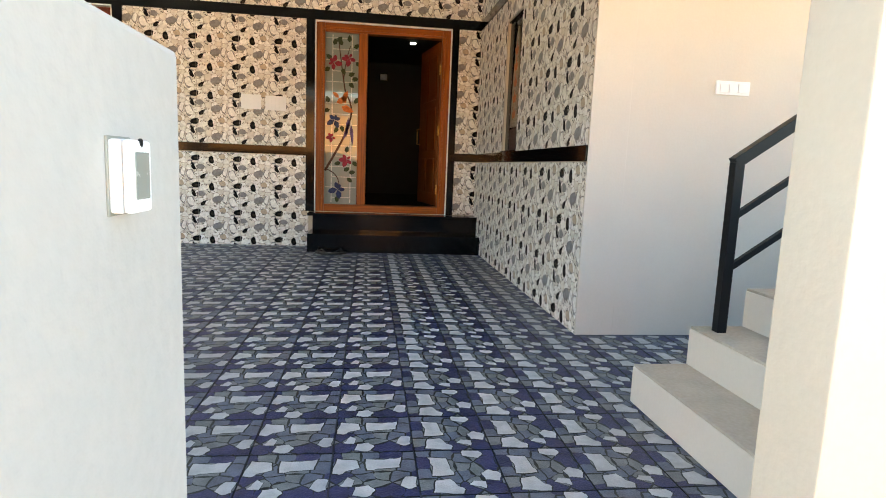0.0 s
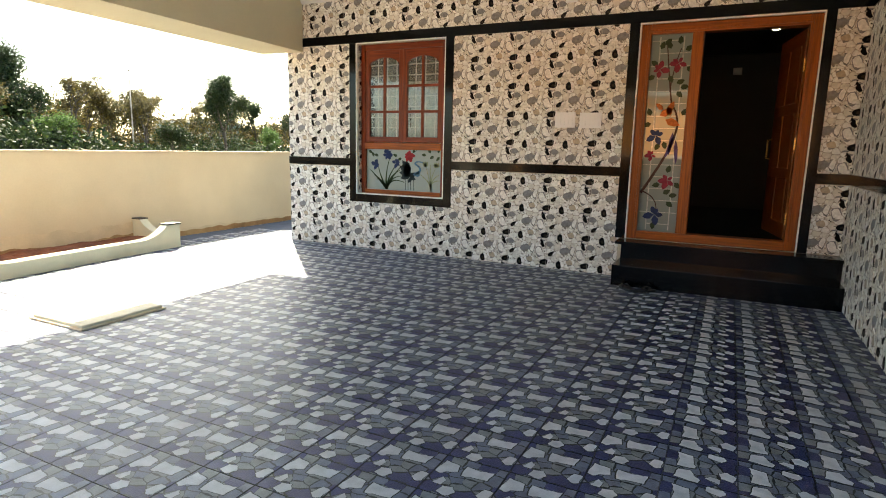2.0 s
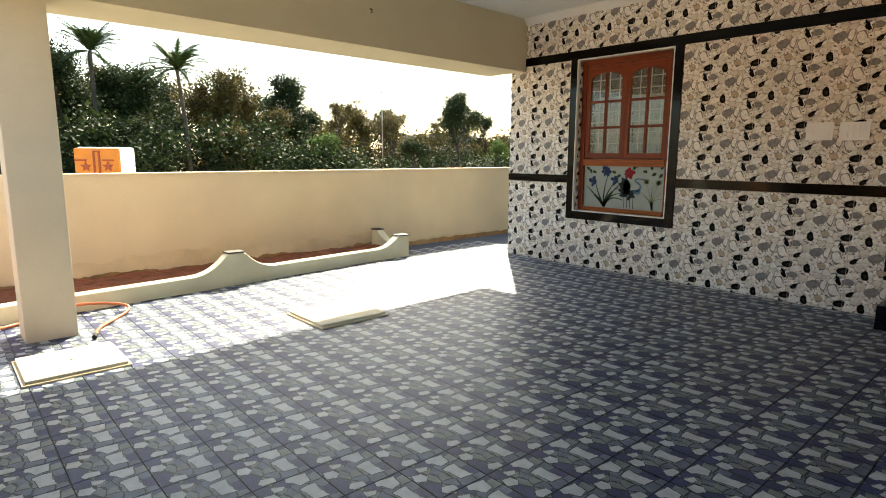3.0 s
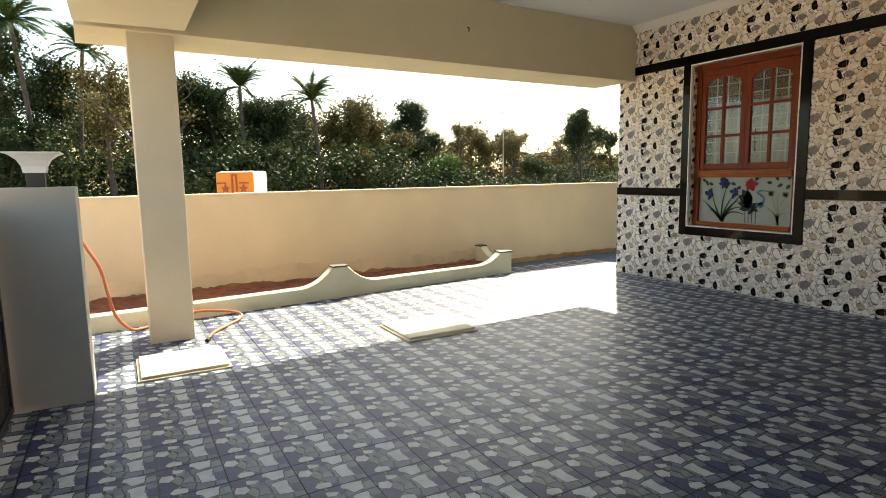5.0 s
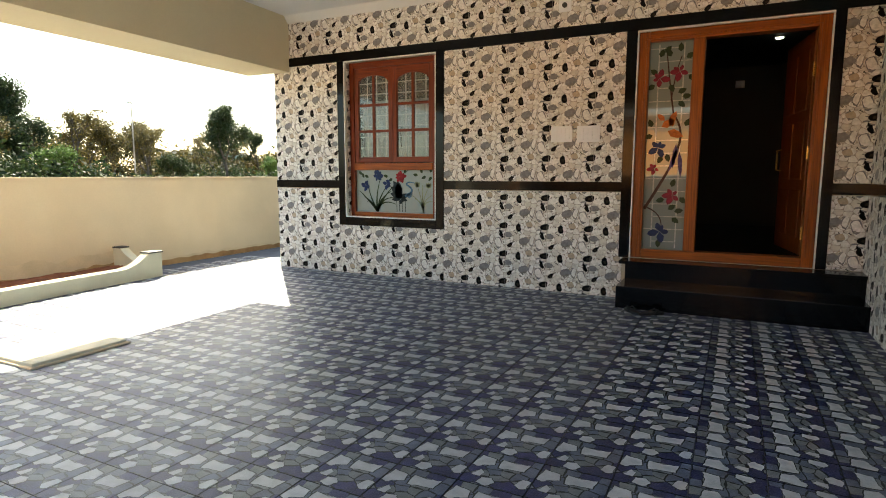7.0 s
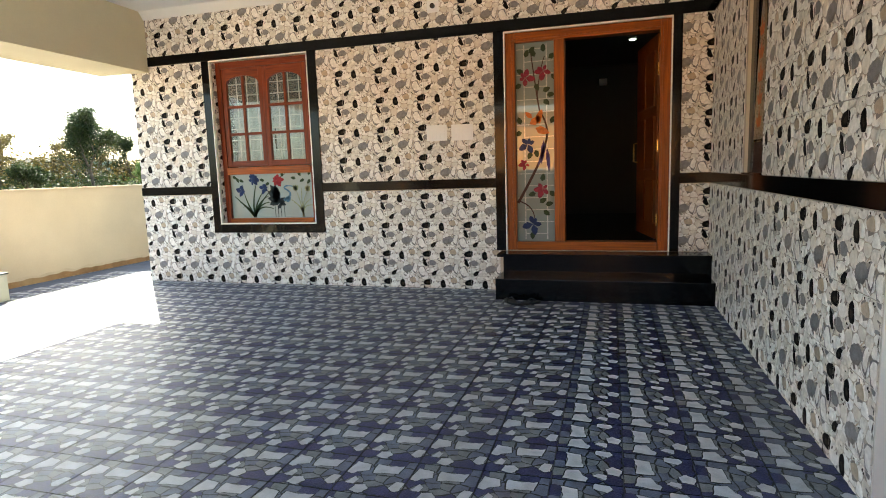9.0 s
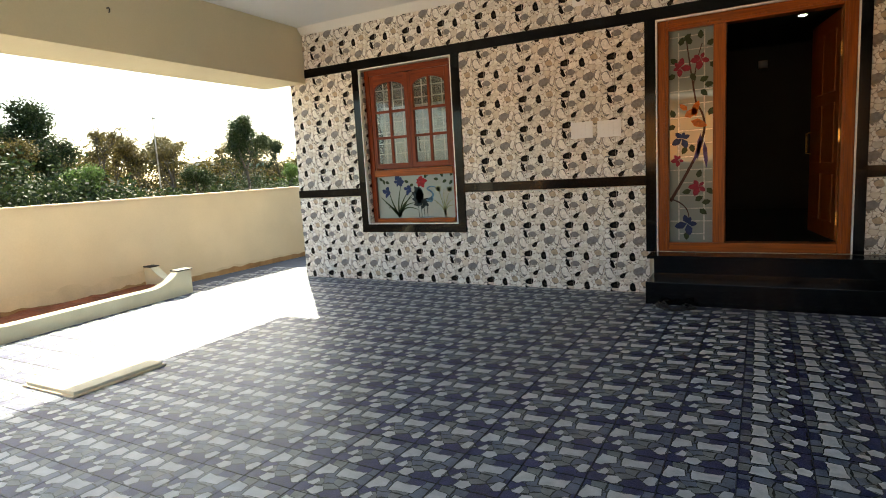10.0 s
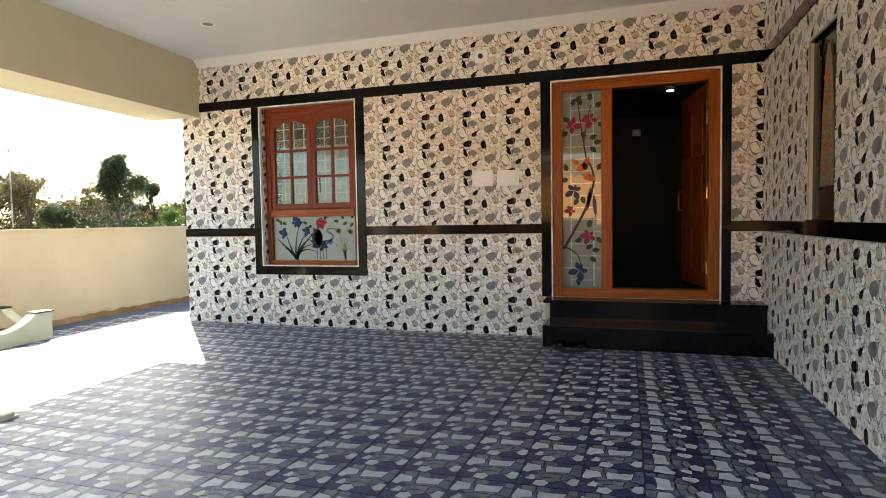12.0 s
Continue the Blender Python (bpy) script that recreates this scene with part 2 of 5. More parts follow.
# ---- plan ----
EDGE = -6.78          # free end of the house front
PIER = -3.80          # free end of the side wall
CEILING = 3.36
BAND = (1.12, 1.22)
TOP_BAND = (2.72, 2.83)
DOOR = (-2.01, -0.39, 0.44, 2.70)
WIN = (-5.60, -4.30, 0.755, 2.705)
GRANITE_W = 0.105
FACE = -0.012         # face of the tiles on the house front

# ground and street
bm = bmesh.new()
bmesh.ops.create_grid(bm, x_segments=60, y_segments=60, size=600)
for v in bm.verts:
    v.co.z = -0.34
solid("ground", bm, EARTH, "dry brown earth with patches of scrub", "ground", "structure")
solid("road", prism([(-8.2, -0.30), (-7.55, -0.30), (-6.98, -0.012), (-6.98, -0.33), (-30, -0.33), (-30, -0.30)], "x", -40, 30), STREET, "dusty earth street with a ramp up to the gate", "road", "structure")

floor = solid("floor", boxes([((-9.0, -7.0, -0.32), (3.0, 3.0, -0.012))]), GROUT, "carport floor of patterned crazy paving tiles", "floor", "structure")

# house front
wall_back = solid("wall_back", boxes([
    ((EDGE, 0, 0), (WIN[0], 0.23, 3.6)), ((WIN[1], 0, 0), (DOOR[0], 0.23, 3.6)), ((DOOR[1], 0, 0), (0.25, 0.23, 3.6)),
    ((WIN[0], 0, 0), (WIN[1], 0.23, WIN[2])), ((WIN[0], 0, WIN[3]), (WIN[1], 0.23, 3.6)),
    ((DOOR[0], 0, 0), (DOOR[1], 0.23, DOOR[2])), ((DOOR[0], 0, DOOR[3]), (DOOR[1], 0.23, 3.6))]),
    PLASTER, "house front clad in pebble print tiles", "wall", "structure")
NICHE = (-2.0, -1.42, 1.22, 2.50)
wall_right = solid("wall_right", boxes([
    ((0, PIER, 0), (0.24, NICHE[0], 3.6)), ((0, NICHE[1], 0), (0.24, -0.0, 3.6)),
    ((0, NICHE[0], 0), (0.24, NICHE[1], NICHE[2])), ((0, NICHE[0], NICHE[3]), (0.24, NICHE[1], 3.6)), ((0.06, NICHE[0], NICHE[2]), (0.24, NICHE[1], NICHE[3]))]),
    PLASTER, "side wall clad in pebble print tiles", "wall", "structure")
solid("wall_stair", boxes([((0.242, PIER - 0.010, 0), (4.0, PIER + 0.25, 3.6))]), WHITE, "plain white plastered wall beside the stairs", "wall", "structure")
solid("wall_plaster_edge", box((-0.012, PIER - 0.012, 0), (0.242, PIER, 3.36), 0.004), WHITE, "white plastered end of the side wall", "wall", "structure")
solid("wall_east", boxes([((3.0, -6.52, 0), (3.2, PIER, 1.12))]), WHITE, "low white boundary wall beyond the stairs", "wall", "structure")

# house behind the front: rooms whose shade is put into near-black colours
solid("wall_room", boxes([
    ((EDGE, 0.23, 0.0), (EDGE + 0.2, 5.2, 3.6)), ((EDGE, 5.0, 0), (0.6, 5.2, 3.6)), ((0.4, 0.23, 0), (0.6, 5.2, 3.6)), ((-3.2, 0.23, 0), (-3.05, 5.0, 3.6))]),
    ROOM_SHADE, "near-black walls of the rooms behind the door, shade put into their colour", "wall", "structure")
solid("floor_room", boxes([((EDGE, 0.23, 0.3), (0.4, 5.0, 0.44))]), ROOM_FLOOR, "polished floor of the room, shade put into its dark colour", "floor", "structure")
solid("ceiling_room", boxes([((EDGE, 0.23, 3.1), (0.4, 5.0, 3.3))]), ROOM_SHADE, "near-black ceiling of the room, shade put into its colour", "ceiling", "structure")

# ceiling, beams, column
solid("ceiling", boxes([((-7.2, -6.45, CEILING), (3.2, 0.0, CEILING + 0.2)), ((EDGE, 0.0, 3.6), (3.2, 5.2, 3.8))]), CEIL, "white painted carport ceiling", "ceiling", "structure")
BEAM_TURN = pose(-6.5, 0, 0, 0, 0, 2.2)
bm = boxes([((-0.72, -6.45, 2.65), (0.0, -0.016, CEILING + 0.1))])
for v in bm.verts:
    v.co = BEAM_TURN @ v.co
solid("beam_side", bm, BEAM, "buff plastered roof beam along the open side", "beam", "structure")
solid("beam_cross", boxes([((-6.14, -6.45, 2.652), (3.0, -5.66, CEILING + 0.05))]), BEAM, "buff plastered roof beam across the carport", "beam", "structure")
solid("column", box((-6.69, -6.09, -0.01), (-6.34, -5.73, 2.66), 0.008), PLASTER, "square cream plastered column", "column", "structure")
cornice = bmesh.new()
prism([(-0.012, 3.27), (-0.012, CEILING), (-0.10, CEILING), (-0.03, 3.28)], "x", -6.5, -0.012, cornice)
solid("cornice", cornice, CEIL, "narrow white plaster cornice under the ceiling", "cornice", "structure")

# ---- black granite bands with white beads ----
def band(parent, lo, hi):
    return part("granite_band", box(lo, hi, 0.003), GRANITE, parent, "polished black granite band")


GB = FACE - 0.012
L, R = WIN[0] - 0.012 - GRANITE_W, WIN[1] + 0.012 + GRANITE_W
DL, DR = DOOR[0] - 0.012 - GRANITE_W, DOOR[1] + 0.012 + GRANITE_W - 0.02
for lo, hi in [((EDGE + 0.28, GB, TOP_BAND[0]), (0.0, 0, TOP_BAND[1])),
               ((EDGE, GB, BAND[0]), (L, 0, BAND[1])), ((R, GB, BAND[0]), (DL, 0, BAND[1])), ((DR, GB, BAND[0]), (0.0, 0, BAND[1])),
               ((L, GB - 0.002, WIN[2] - 0.012 - GRANITE_W), (L + GRANITE_W, 0, TOP_BAND[0])), ((R - GRANITE_W, GB - 0.002, WIN[2] - 0.012 - GRANITE_W), (R, 0, TOP_BAND[0])),
               ((L + GRANITE_W, GB, WIN[2] - 0.012 - GRANITE_W), (R - GRANITE_W, 0, WIN[2] - 0.012)),
               ((DL, GB - 0.002, 0.44), (DL + GRANITE_W, 0, TOP_BAND[0])), ((DR - GRANITE_W + 0.02, GB - 0.002, 0.44), (DR, 0, TOP_BAND[0]))]:
    band(wall_back, lo, hi)
for lo, hi in [((GB, PIER, BAND[0]), (0, 0 + GB, BAND[1])), ((GB, PIER, TOP_BAND[0]), (0, GB, TOP_BAND[1]))]:
    band(wall_right, lo, hi)


def beads(parent, x0, x1, z0, z1, bottom):
    y0 = GB - 0.006
    items = [((x0 - 0.012, y0, z0), (x0, 0.05, z1)), ((x1, y0, z0), (x1 + 0.012, 0.05, z1)), ((x0 - 0.012, y0, z1), (x1 + 0.012, 0.05, z1 + 0.012))]
    if bottom:
        items.append(((x0 - 0.012, y0, z0 - 0.012), (x1 + 0.012, 0.05, z0)))
    for lo, hi in items:
        part("bead", box(lo, hi, 0.002), WHITE_BEAD, parent, "thin white bead")


# ---- steps at the door ----
steps = thing("door_steps", (-1.0, -0.25, 0), "two polished black granite steps at the front door", "steps", kind="structure")
part("lower_step", box((-2.06, -0.49, 0.0), (-0.013, FACE, 0.215), 0.004), GRANITE, steps)
part("upper_step", box((-2.02, -0.24, 0.215), (-0.013, FACE, 0.405), 0.004), GRANITE, steps)
part("sill_slab", box((-2.08, -0.27, 0.405), (-0.013, 0.10, 0.437), 0.004), GRANITE, steps)


# ---- window ----
def arch_rail(x0, x1, z0, z1, rise, y0, y1):
    """A top rail whose lower edge is a shallow bracket arch."""
    pts = [(x0, z1), (x0, z0)]
    for k in range(1, 12):
        s = k / 12
        pts.append((x0 + (x1 - x0) * s, z0 + rise * math.sin(math.pi * s) ** 0.6))
    pts += [(x1, z0), (x1, z1)]
    return prism(pts, "y", y0, y1)


def flower_disc(bm, x, z, r, y, petals=5, turn=0.0, sx=1.0):
    """Petals painted as thin raised shapes on glass."""
    for k in range(petals):
        a = turn + (k + 0.3 * math.sin(7 * k + 40 * x)) * math.tau / petals
        rr = r * (1.0 + 0.28 * math.sin(5 * k + 31 * z))
        c, s = math.cos(a), math.sin(a)
        ring = [(0.02, 0), (0.5, 0.34), (0.9, 0.24), (1.12, 0), (0.9, -0.24), (0.5, -0.34)]
        bm.faces.new([bm.verts.new((x + sx * rr * (u * c - v * s), y, z + rr * (u * s + v * c))) for u, v in ring])


def leaf(bm, x, z, length, angle, y, fat=0.28):
    c, s = math.cos(angle), math.sin(angle)
    ring = [(0, 0), (0.3, fat), (0.7, fat * 0.8), (1, 0), (0.7, -fat * 0.8), (0.3, -fat)]
    bm.faces.new([bm.verts.new((x + length * (u * c - v * s), y, z + length * (u * s + v * c))) for u, v in ring])


def stroke(bm, pts, w0, w1, y):
    """A painted line of changing width."""
    pts = [Vector((p[0], y, p[1])) for p in pts]
    rows = []
    for i, p in enumerate(pts):
        d = (pts[min(i + 1, len(pts) - 1)] - pts[max(i - 1, 0)]).normalized()
        n = Vector((d.z, 0, -d.x)) * (w0 + (w1 - w0) * i / (len(pts) - 1)) / 2
        rows.append((bm.verts.new(p + n), bm.verts.new(p - n)))
    for a, b in zip(rows, rows[1:]):
        bm.faces.new((a[0], b[0], b[1], a[1]))


def curve_pts(p0, p1, p2, n=10):
    return [tuple((1 - s) ** 2 * a + 2 * s * (1 - s) * b + s * s * c for a, b, c in zip(p0, p1, p2)) for s in [k / n for k in range(n + 1)]]


def paint(name, color):
    return material(name, color, 0.4, var=0.3, scale=40, fine=200, bump=0.03, spec=0.2)


INK = {"green": paint("green glass paint", (0.018, 0.042, 0.014)), "blue": paint("blue glass paint", (0.008, 0.026, 0.10)), "red": paint("red glass paint", (0.26, 0.008, 0.016)),
       "pink": paint("pink glass paint", (0.22, 0.012, 0.04)), "brown": paint("brown glass paint", (0.05, 0.02, 0.014)), "dark": paint("dark glass paint", (0.012, 0.026, 0.034)),
       "pale": paint("pale green glass paint", (0.20, 0.24, 0.14)), "orange": paint("orange glass paint", (0.45, 0.12, 0.02)), "violet": paint("violet glass paint", (0.06, 0.045, 0.16)),
       "white": paint("white glass paint", (0.52, 0.56, 0.54)), "sky": paint("light blue glass paint", (0.07, 0.16, 0.26))}

window = thing("window_1", (-4.95, 0.05, WIN[2]), "red-brown wooden window with arched panes over a painted frosted panel", "window", kind="structure")
beads(wall_back, *WIN, True)
X0, X1, Z0, Z1 = WIN
FW = 0.075
TRANSOM = 1.395
fr = part("window_frame", boxes([((X0, 0.02, Z0), (X0 + FW, 0.13, Z1)), ((X1 - FW, 0.02, Z0), (X1, 0.13, Z1))], 0.006), RED_WOOD, window)
part("rail", boxes([((X0 + FW, 0.02, Z1 - FW), (X1 - FW, 0.13, Z1))], 0.006), RED_WOOD_X, fr)
part("rail", boxes([((X0 + FW, 0.01, Z0), (X1 - FW, 0.13, Z0 + 0.055))], 0.006), TEAK_X, fr)
part("rail", boxes([((X0 + FW, 0.01, TRANSOM - 0.045), (X1 - FW, 0.13, TRANSOM + 0.045))], 0.006), TEAK_X, fr)
mid = (X0 + X1) / 2
for a, b in ((X0 + FW + 0.004, mid - 0.002), (mid + 0.002, X1 - FW - 0.004)):
    z0, z1 = TRANSOM + 0.05, Z1 - FW - 0.004
    sh = part("shutter", boxes([((a, 0.03, z0), (a + 0.058, 0.075, z1)), ((b - 0.058, 0.03, z0), (b, 0.075, z1))], 0.005), RED_WOOD, window, "casement with six panes and an arched top rail")
    part("bottom_rail", box((a + 0.058, 0.03, z0), (b - 0.058, 0.075, z0 + 0.07), 0.005), RED_WOOD_X, sh)
    part("arched_rail", arch_rail(a + 0.058, b - 0.058, z1 - 0.17, z1, 0.08, 0.03, 0.075), RED_WOOD_X, sh)
    part("mullion", box(((a + b) / 2 - 0.016, 0.034, z0 + 0.07), ((a + b) / 2 + 0.016, 0.07, z1 - 0.09), 0.004), RED_WOOD, sh)
    for k in (1, 2):
        zz = z0 + 0.07 + (z1 - z0 - 0.2) * k / 3
        part("glazing_bar", box((a + 0.058, 0.034, zz - 0.016), (b - 0.058, 0.07, zz + 0.016), 0.004), RED_WOOD_X, sh)
    g = part("pane", box((a + 0.07, 0.05, z0 + 0.06), (b - 0.07, 0.055, z1 - 0.085)), PANE, sh, "clear glass")
    g.visible_shadow = False
    # white grille behind the glass
    for k in range(1, 4):
        xx = a + (b - a) * k / 4
        part("grille_bar", tube([(xx, 0.12, z0), (xx, 0.12, z1)], 0.007, 6), WHITE_BEAD, window)
    for k in range(9):
        zz = z0 + 0.06 + k * 0.135
        part("grille_bar", tube([(a, 0.128, zz), (b, 0.128, zz)], 0.006, 6), WHITE_BEAD, window)
    rows = []
    bm = bmesh.new()
    for q in range(15):
        rows.append([bm.verts.new((a + (b - a) * k / 24, 0.24 + 0.07 * noise.noise(Vector((a * 3 + k * 0.5, q * 0.55, 2))) + 0.012 * math.sin(k * 1.4 + q * 0.5), z0 - 0.02 + (z1 - z0 - 0.36) * q / 14)) for k in range(25)])
    for r0, r1 in zip(rows, rows[1:]):
        for k in range(24):
            bm.faces.new((r0[k], r0[k + 1], r1[k + 1], r1[k]))
    part("curtain", bm, CURTAIN, window, "crumpled pale sheet hung behind the grille")
part("frosted_panel", box((X0 + FW, 0.06, Z0 + 0.05), (X1 - FW, 0.068, TRANSOM - 0.04)), FROST_PANEL, window, "frosted glass painted with irises and a heron")
YP = 0.056
PX, PZ, PW, PH = X0 + FW, Z0 + 0.055, X1 - X0 - 2 * FW, TRANSOM - 0.045 - Z0 - 0.055
at = lambda u, v: (PX + PW * u, PZ + PH * v)
bm = bmesh.new()
for u, v in ((-0.02, 0.5), (0.04, 0.36), (0.08, 0.24), (0.40, 0.5), (0.44, 0.36), (0.46, 0.2), (0.26, 0.8), (0.10, 0.60), (0.36, 0.66), (0.48, 0.72)):
    stroke(bm, curve_pts(at(0.28, 0.02), at(0.24 + (u - 0.24) * 0.4, 0.35), at(u + 0.06, v)), 0.03, 0.007, YP)
part("painted_leaves", bm, INK["green"], window)
bm = bmesh.new()
for u, v, r in ((0.28, 0.86, 0.075), (0.13, 0.62, 0.065), (0.41, 0.68, 0.06)):
    for k in range(3):
        flower_disc(bm, *at(u, v + 0.02 * k), r * (1 - 0.2 * k), YP - 0.001 - 0.0004 * k, 5, 0.3 + 0.5 * k, 0.9)
part("painted_irises", bm, INK["blue"], window)
bm = bmesh.new()
for k in range(2):
    flower_disc(bm, *at(0.57, 0.85), 0.062 - 0.015 * k, YP - 0.0004 * k, 6, 0.1 + 0.5 * k, 1.2)
part("painted_rose", bm, INK["red"], window)
bm = bmesh.new()
stroke(bm, curve_pts(at(0.57, 0.82), at(0.62, 0.95), at(0.68, 0.99)), 0.01, 0.008, YP)
for u, v, a in ((0.03, 0.97, -0.6), (0.08, 0.93, -1.2), (0.11, 0.88, -0.4), (0.42, 0.84, 2.8), (0.48, 0.80, 3.6), (0.64, 0.92, 1.6), (0.80, 0.88, 3.0), (0.86, 0.93, 2.2), (0.90, 0.86, 3.6), (0.95, 0.94, 1.2), (0.97, 0.85, 4.0)):
    leaf(bm, *at(u, v), 0.07, a, YP)
part("painted_sprigs", bm, INK["green"], window)
bm = bmesh.new()
for u, v, a, ll in ((0.60, 0.42, 2.2, 0.22), (0.60, 0.42, 2.6, 0.20), (0.61, 0.40, 3.0, 0.19), (0.60, 0.38, 3.4, 0.16), (0.58, 0.42, 1.8, 0.18), (0.58, 0.38, 0.2, 0.13), (0.62, 0.34, 4.0, 0.10), (0.58, 0.36, 5.9, 0.11)):
    leaf(bm, *at(u, v), ll, a, YP, 0.24)
for u in (0.53, 0.565, 0.60, 0.64):
    stroke(bm, [at(u, 0.33), at(u + 0.005, 0.02)], 0.008, 0.008, YP)
part("painted_heron", bm, INK["dark"], window)
bm = bmesh.new()
stroke(bm, curve_pts(at(0.64, 0.40), at(0.80, 0.52), at(0.66, 0.66)) + curve_pts(at(0.655, 0.68), at(0.68, 0.75), at(0.76, 0.70)), 0.03, 0.012, YP - 0.0005)
leaf(bm, *at(0.66, 0.38), 0.09, 0.5, YP - 0.0005, 0.4)
part("painted_neck", bm, INK["sky"], window)
bm = bmesh.new()
for u, v in ((0.70, 0.44), (0.76, 0.34), (0.80, 0.6), (0.86, 0.66), (0.92, 0.56), (0.97, 0.42), (0.99, 0.28)):
    stroke(bm, curve_pts(at(0.87, 0.02), at(0.85, 0.3), at(u, v)), 0.018, 0.006, YP)
for u, v in ((0.79, 0.60), (0.93, 0.58)):
    for a in (1.1, 1.57, 2.0):
        leaf(bm, *at(u, v), 0.075, a, YP, 0.3)
part("painted_lilies", bm, INK["pale"], window)
window.matrix_basis = Matrix.Translation((-4.95, 0.10, WIN[2]))

# ---- door ----
door = thing("door_1", (-1.2, 0.05, 0.44), "open varnished teak front door with a painted frosted sidelight", "door", kind="structure")
beads(door, *DOOR, False)
X0, X1, Z0, Z1 = DOOR
Z0 += 0.002
JW = 0.10
fr = part("door_frame", boxes([((X0, 0.01, Z0), (X0 + JW, 0.15, Z1)), ((X1 - JW, 0.01, Z0), (X1, 0.15, Z1))], 0.008), TEAK, door)
MULL = X0 + 0.50
part("mullion", box((MULL, 0.01, Z0 + 0.09), (MULL + 0.11, 0.15, Z1 - JW), 0.008), TEAK, fr)
part("head", box((X0 + JW, 0.01, Z1 - JW), (X1 - JW, 0.15, Z1), 0.008), TEAK_X, fr)
part("threshold", box((X0 + JW, 0.0, Z0), (X1 - JW, 0.16, Z0 + 0.09), 0.008), TEAK_X, fr)
part("inner_bead", boxes([((X0 + 0.06, -0.002, Z0 + 0.09), (X0 + 0.075, 0.012, Z1 - 0.06)), ((X1 - 0.075, -0.002, Z0 + 0.09), (X1 - 0.06, 0.012, Z1 - 0.06)), ((X0 + 0.06, -0.002, Z1 - 0.075), (X1 - 0.06, 0.012, Z1 - 0.06))], 0.003), TEAK, fr)
part("sidelight_panel", box((X0 + JW - 0.005, 0.07, Z0 + 0.085), (MULL + 0.005, 0.078, Z1 - JW + 0.005)), FROST, door, "frosted glass painted with a flowering branch and birds")
# leaded lines of the sidelight
SX, SZ, SW, SH = X0 + JW, Z0 + 0.09, MULL - X0 - JW, Z1 - JW - Z0 - 0.09
at = lambda u, v: (SX + SW * u, SZ + SH * v)
bm = bmesh.new()
for u in (0.22, 0.80):
    stroke(bm, [at(u, 0.01), at(u, 0.99)], 0.012, 0.012, 0.068)
for k in range(16):
    v = 0.04 + k * 0.062
    stroke(bm, [at(0.02 if k % 2 else 0.22, v), at(0.98 if k % 3 else 0.8, v)], 0.009, 0.009, 0.0685)
part("etched_lines", bm, INK["white"], door)
bm = bmesh.new()
stroke(bm, curve_pts(at(0.02, 0.20), at(0.5, 0.36), at(0.72, 0.46)) + curve_pts(at(0.76, 0.50), at(0.9, 0.58), at(0.62, 0.66)) + curve_pts(at(0.6, 0.68), at(0.5, 0.8), at(0.40, 0.95)), 0.03, 0.010, 0.0665)
stroke(bm, curve_pts(at(0.05, 0.21), at(0.5, 0.18), at(0.45, 0.10)), 0.014, 0.008, 0.0665)
stroke(bm, curve_pts(at(0.55, 0.72), at(0.6, 0.85), at(0.75, 0.93)), 0.012, 0.008, 0.0665)
part("painted_branch", bm, INK["brown"], door)
bm = bmesh.new()
for u, v, a in ((0.25, 0.93, 1.2), (0.35, 0.95, 0.8), (0.5, 0.93, 2.0), (0.72, 0.95, 1.6), (0.85, 0.92, 0.5), (0.2, 0.85, 2.5), (0.15, 0.80, 3.6), (0.5, 0.80, 5.2), (0.92, 0.84, 5.6), (0.7, 0.76, 0.4), (0.8, 0.74, 0.1), (0.72, 0.72, 5.5),
                (0.12, 0.60, 1.9), (0.15, 0.56, 3.4), (0.9, 0.60, 1.1), (0.5, 0.47, 5.0), (0.4, 0.46, 4.2), (0.66, 0.31, 1.3), (0.5, 0.25, 3.4), (0.86, 0.26, 5.5), (0.6, 0.2, 0.6), (0.75, 0.19, 0.2), (0.7, 0.16, 5.6), (0.4, 0.05, 4.7)):
    leaf(bm, *at(u, v), 0.085, a, 0.066, 0.32)
part("painted_leaves", bm, INK["green"], door)
for ink, spots in (("pink", ((0.25, 0.83, 0.075), (0.72, 0.86, 0.075), (0.22, 0.40, 0.055), (0.68, 0.27, 0.075))), ("blue", ((0.30, 0.50, 0.08), (0.42, 0.09, 0.09)))):
    bm = bmesh.new()
    for u, v, r in spots:
        flower_disc(bm, *at(u, v), r, 0.065, 5, u * 5)
    part("painted_flowers", bm, INK[ink], door)
bm = bmesh.new()
for u, v, a, ll in ((0.35, 0.60, 0.5, 0.15), (0.55, 0.62, 1.1, 0.12), (0.62, 0.6, 1.9, 0.10), (0.5, 0.58, 5.9, 0.16), (0.42, 0.63, 2.4, 0.10)):
    leaf(bm, *at(u, v), ll, a, 0.0645, 0.25)
part("painted_bird", bm, INK["orange"], door)
bm = bmesh.new()
for u, v, a in ((0.72, 0.52, 4.6), (0.76, 0.50, 4.4), (0.80, 0.48, 4.8)):
    leaf(bm, *at(u, v), 0.26, a, 0.0645, 0.08)
part("painted_tail", bm, INK["violet"], door)
# the leaf, swung inwards; the room's shade is in its wood colour
swing = pose(X1 - JW - 0.01, 0.14, 0, 0, 0, -80)
bm = bmesh.new()
box((-0.90, 0.0, Z0 + 0.10), (0, 0.04, Z1 - JW - 0.005), 0.004, bm, swing)
lf = part("door_leaf", bm, TEAK_SHADED, door, "panelled teak door leaf swung inwards")
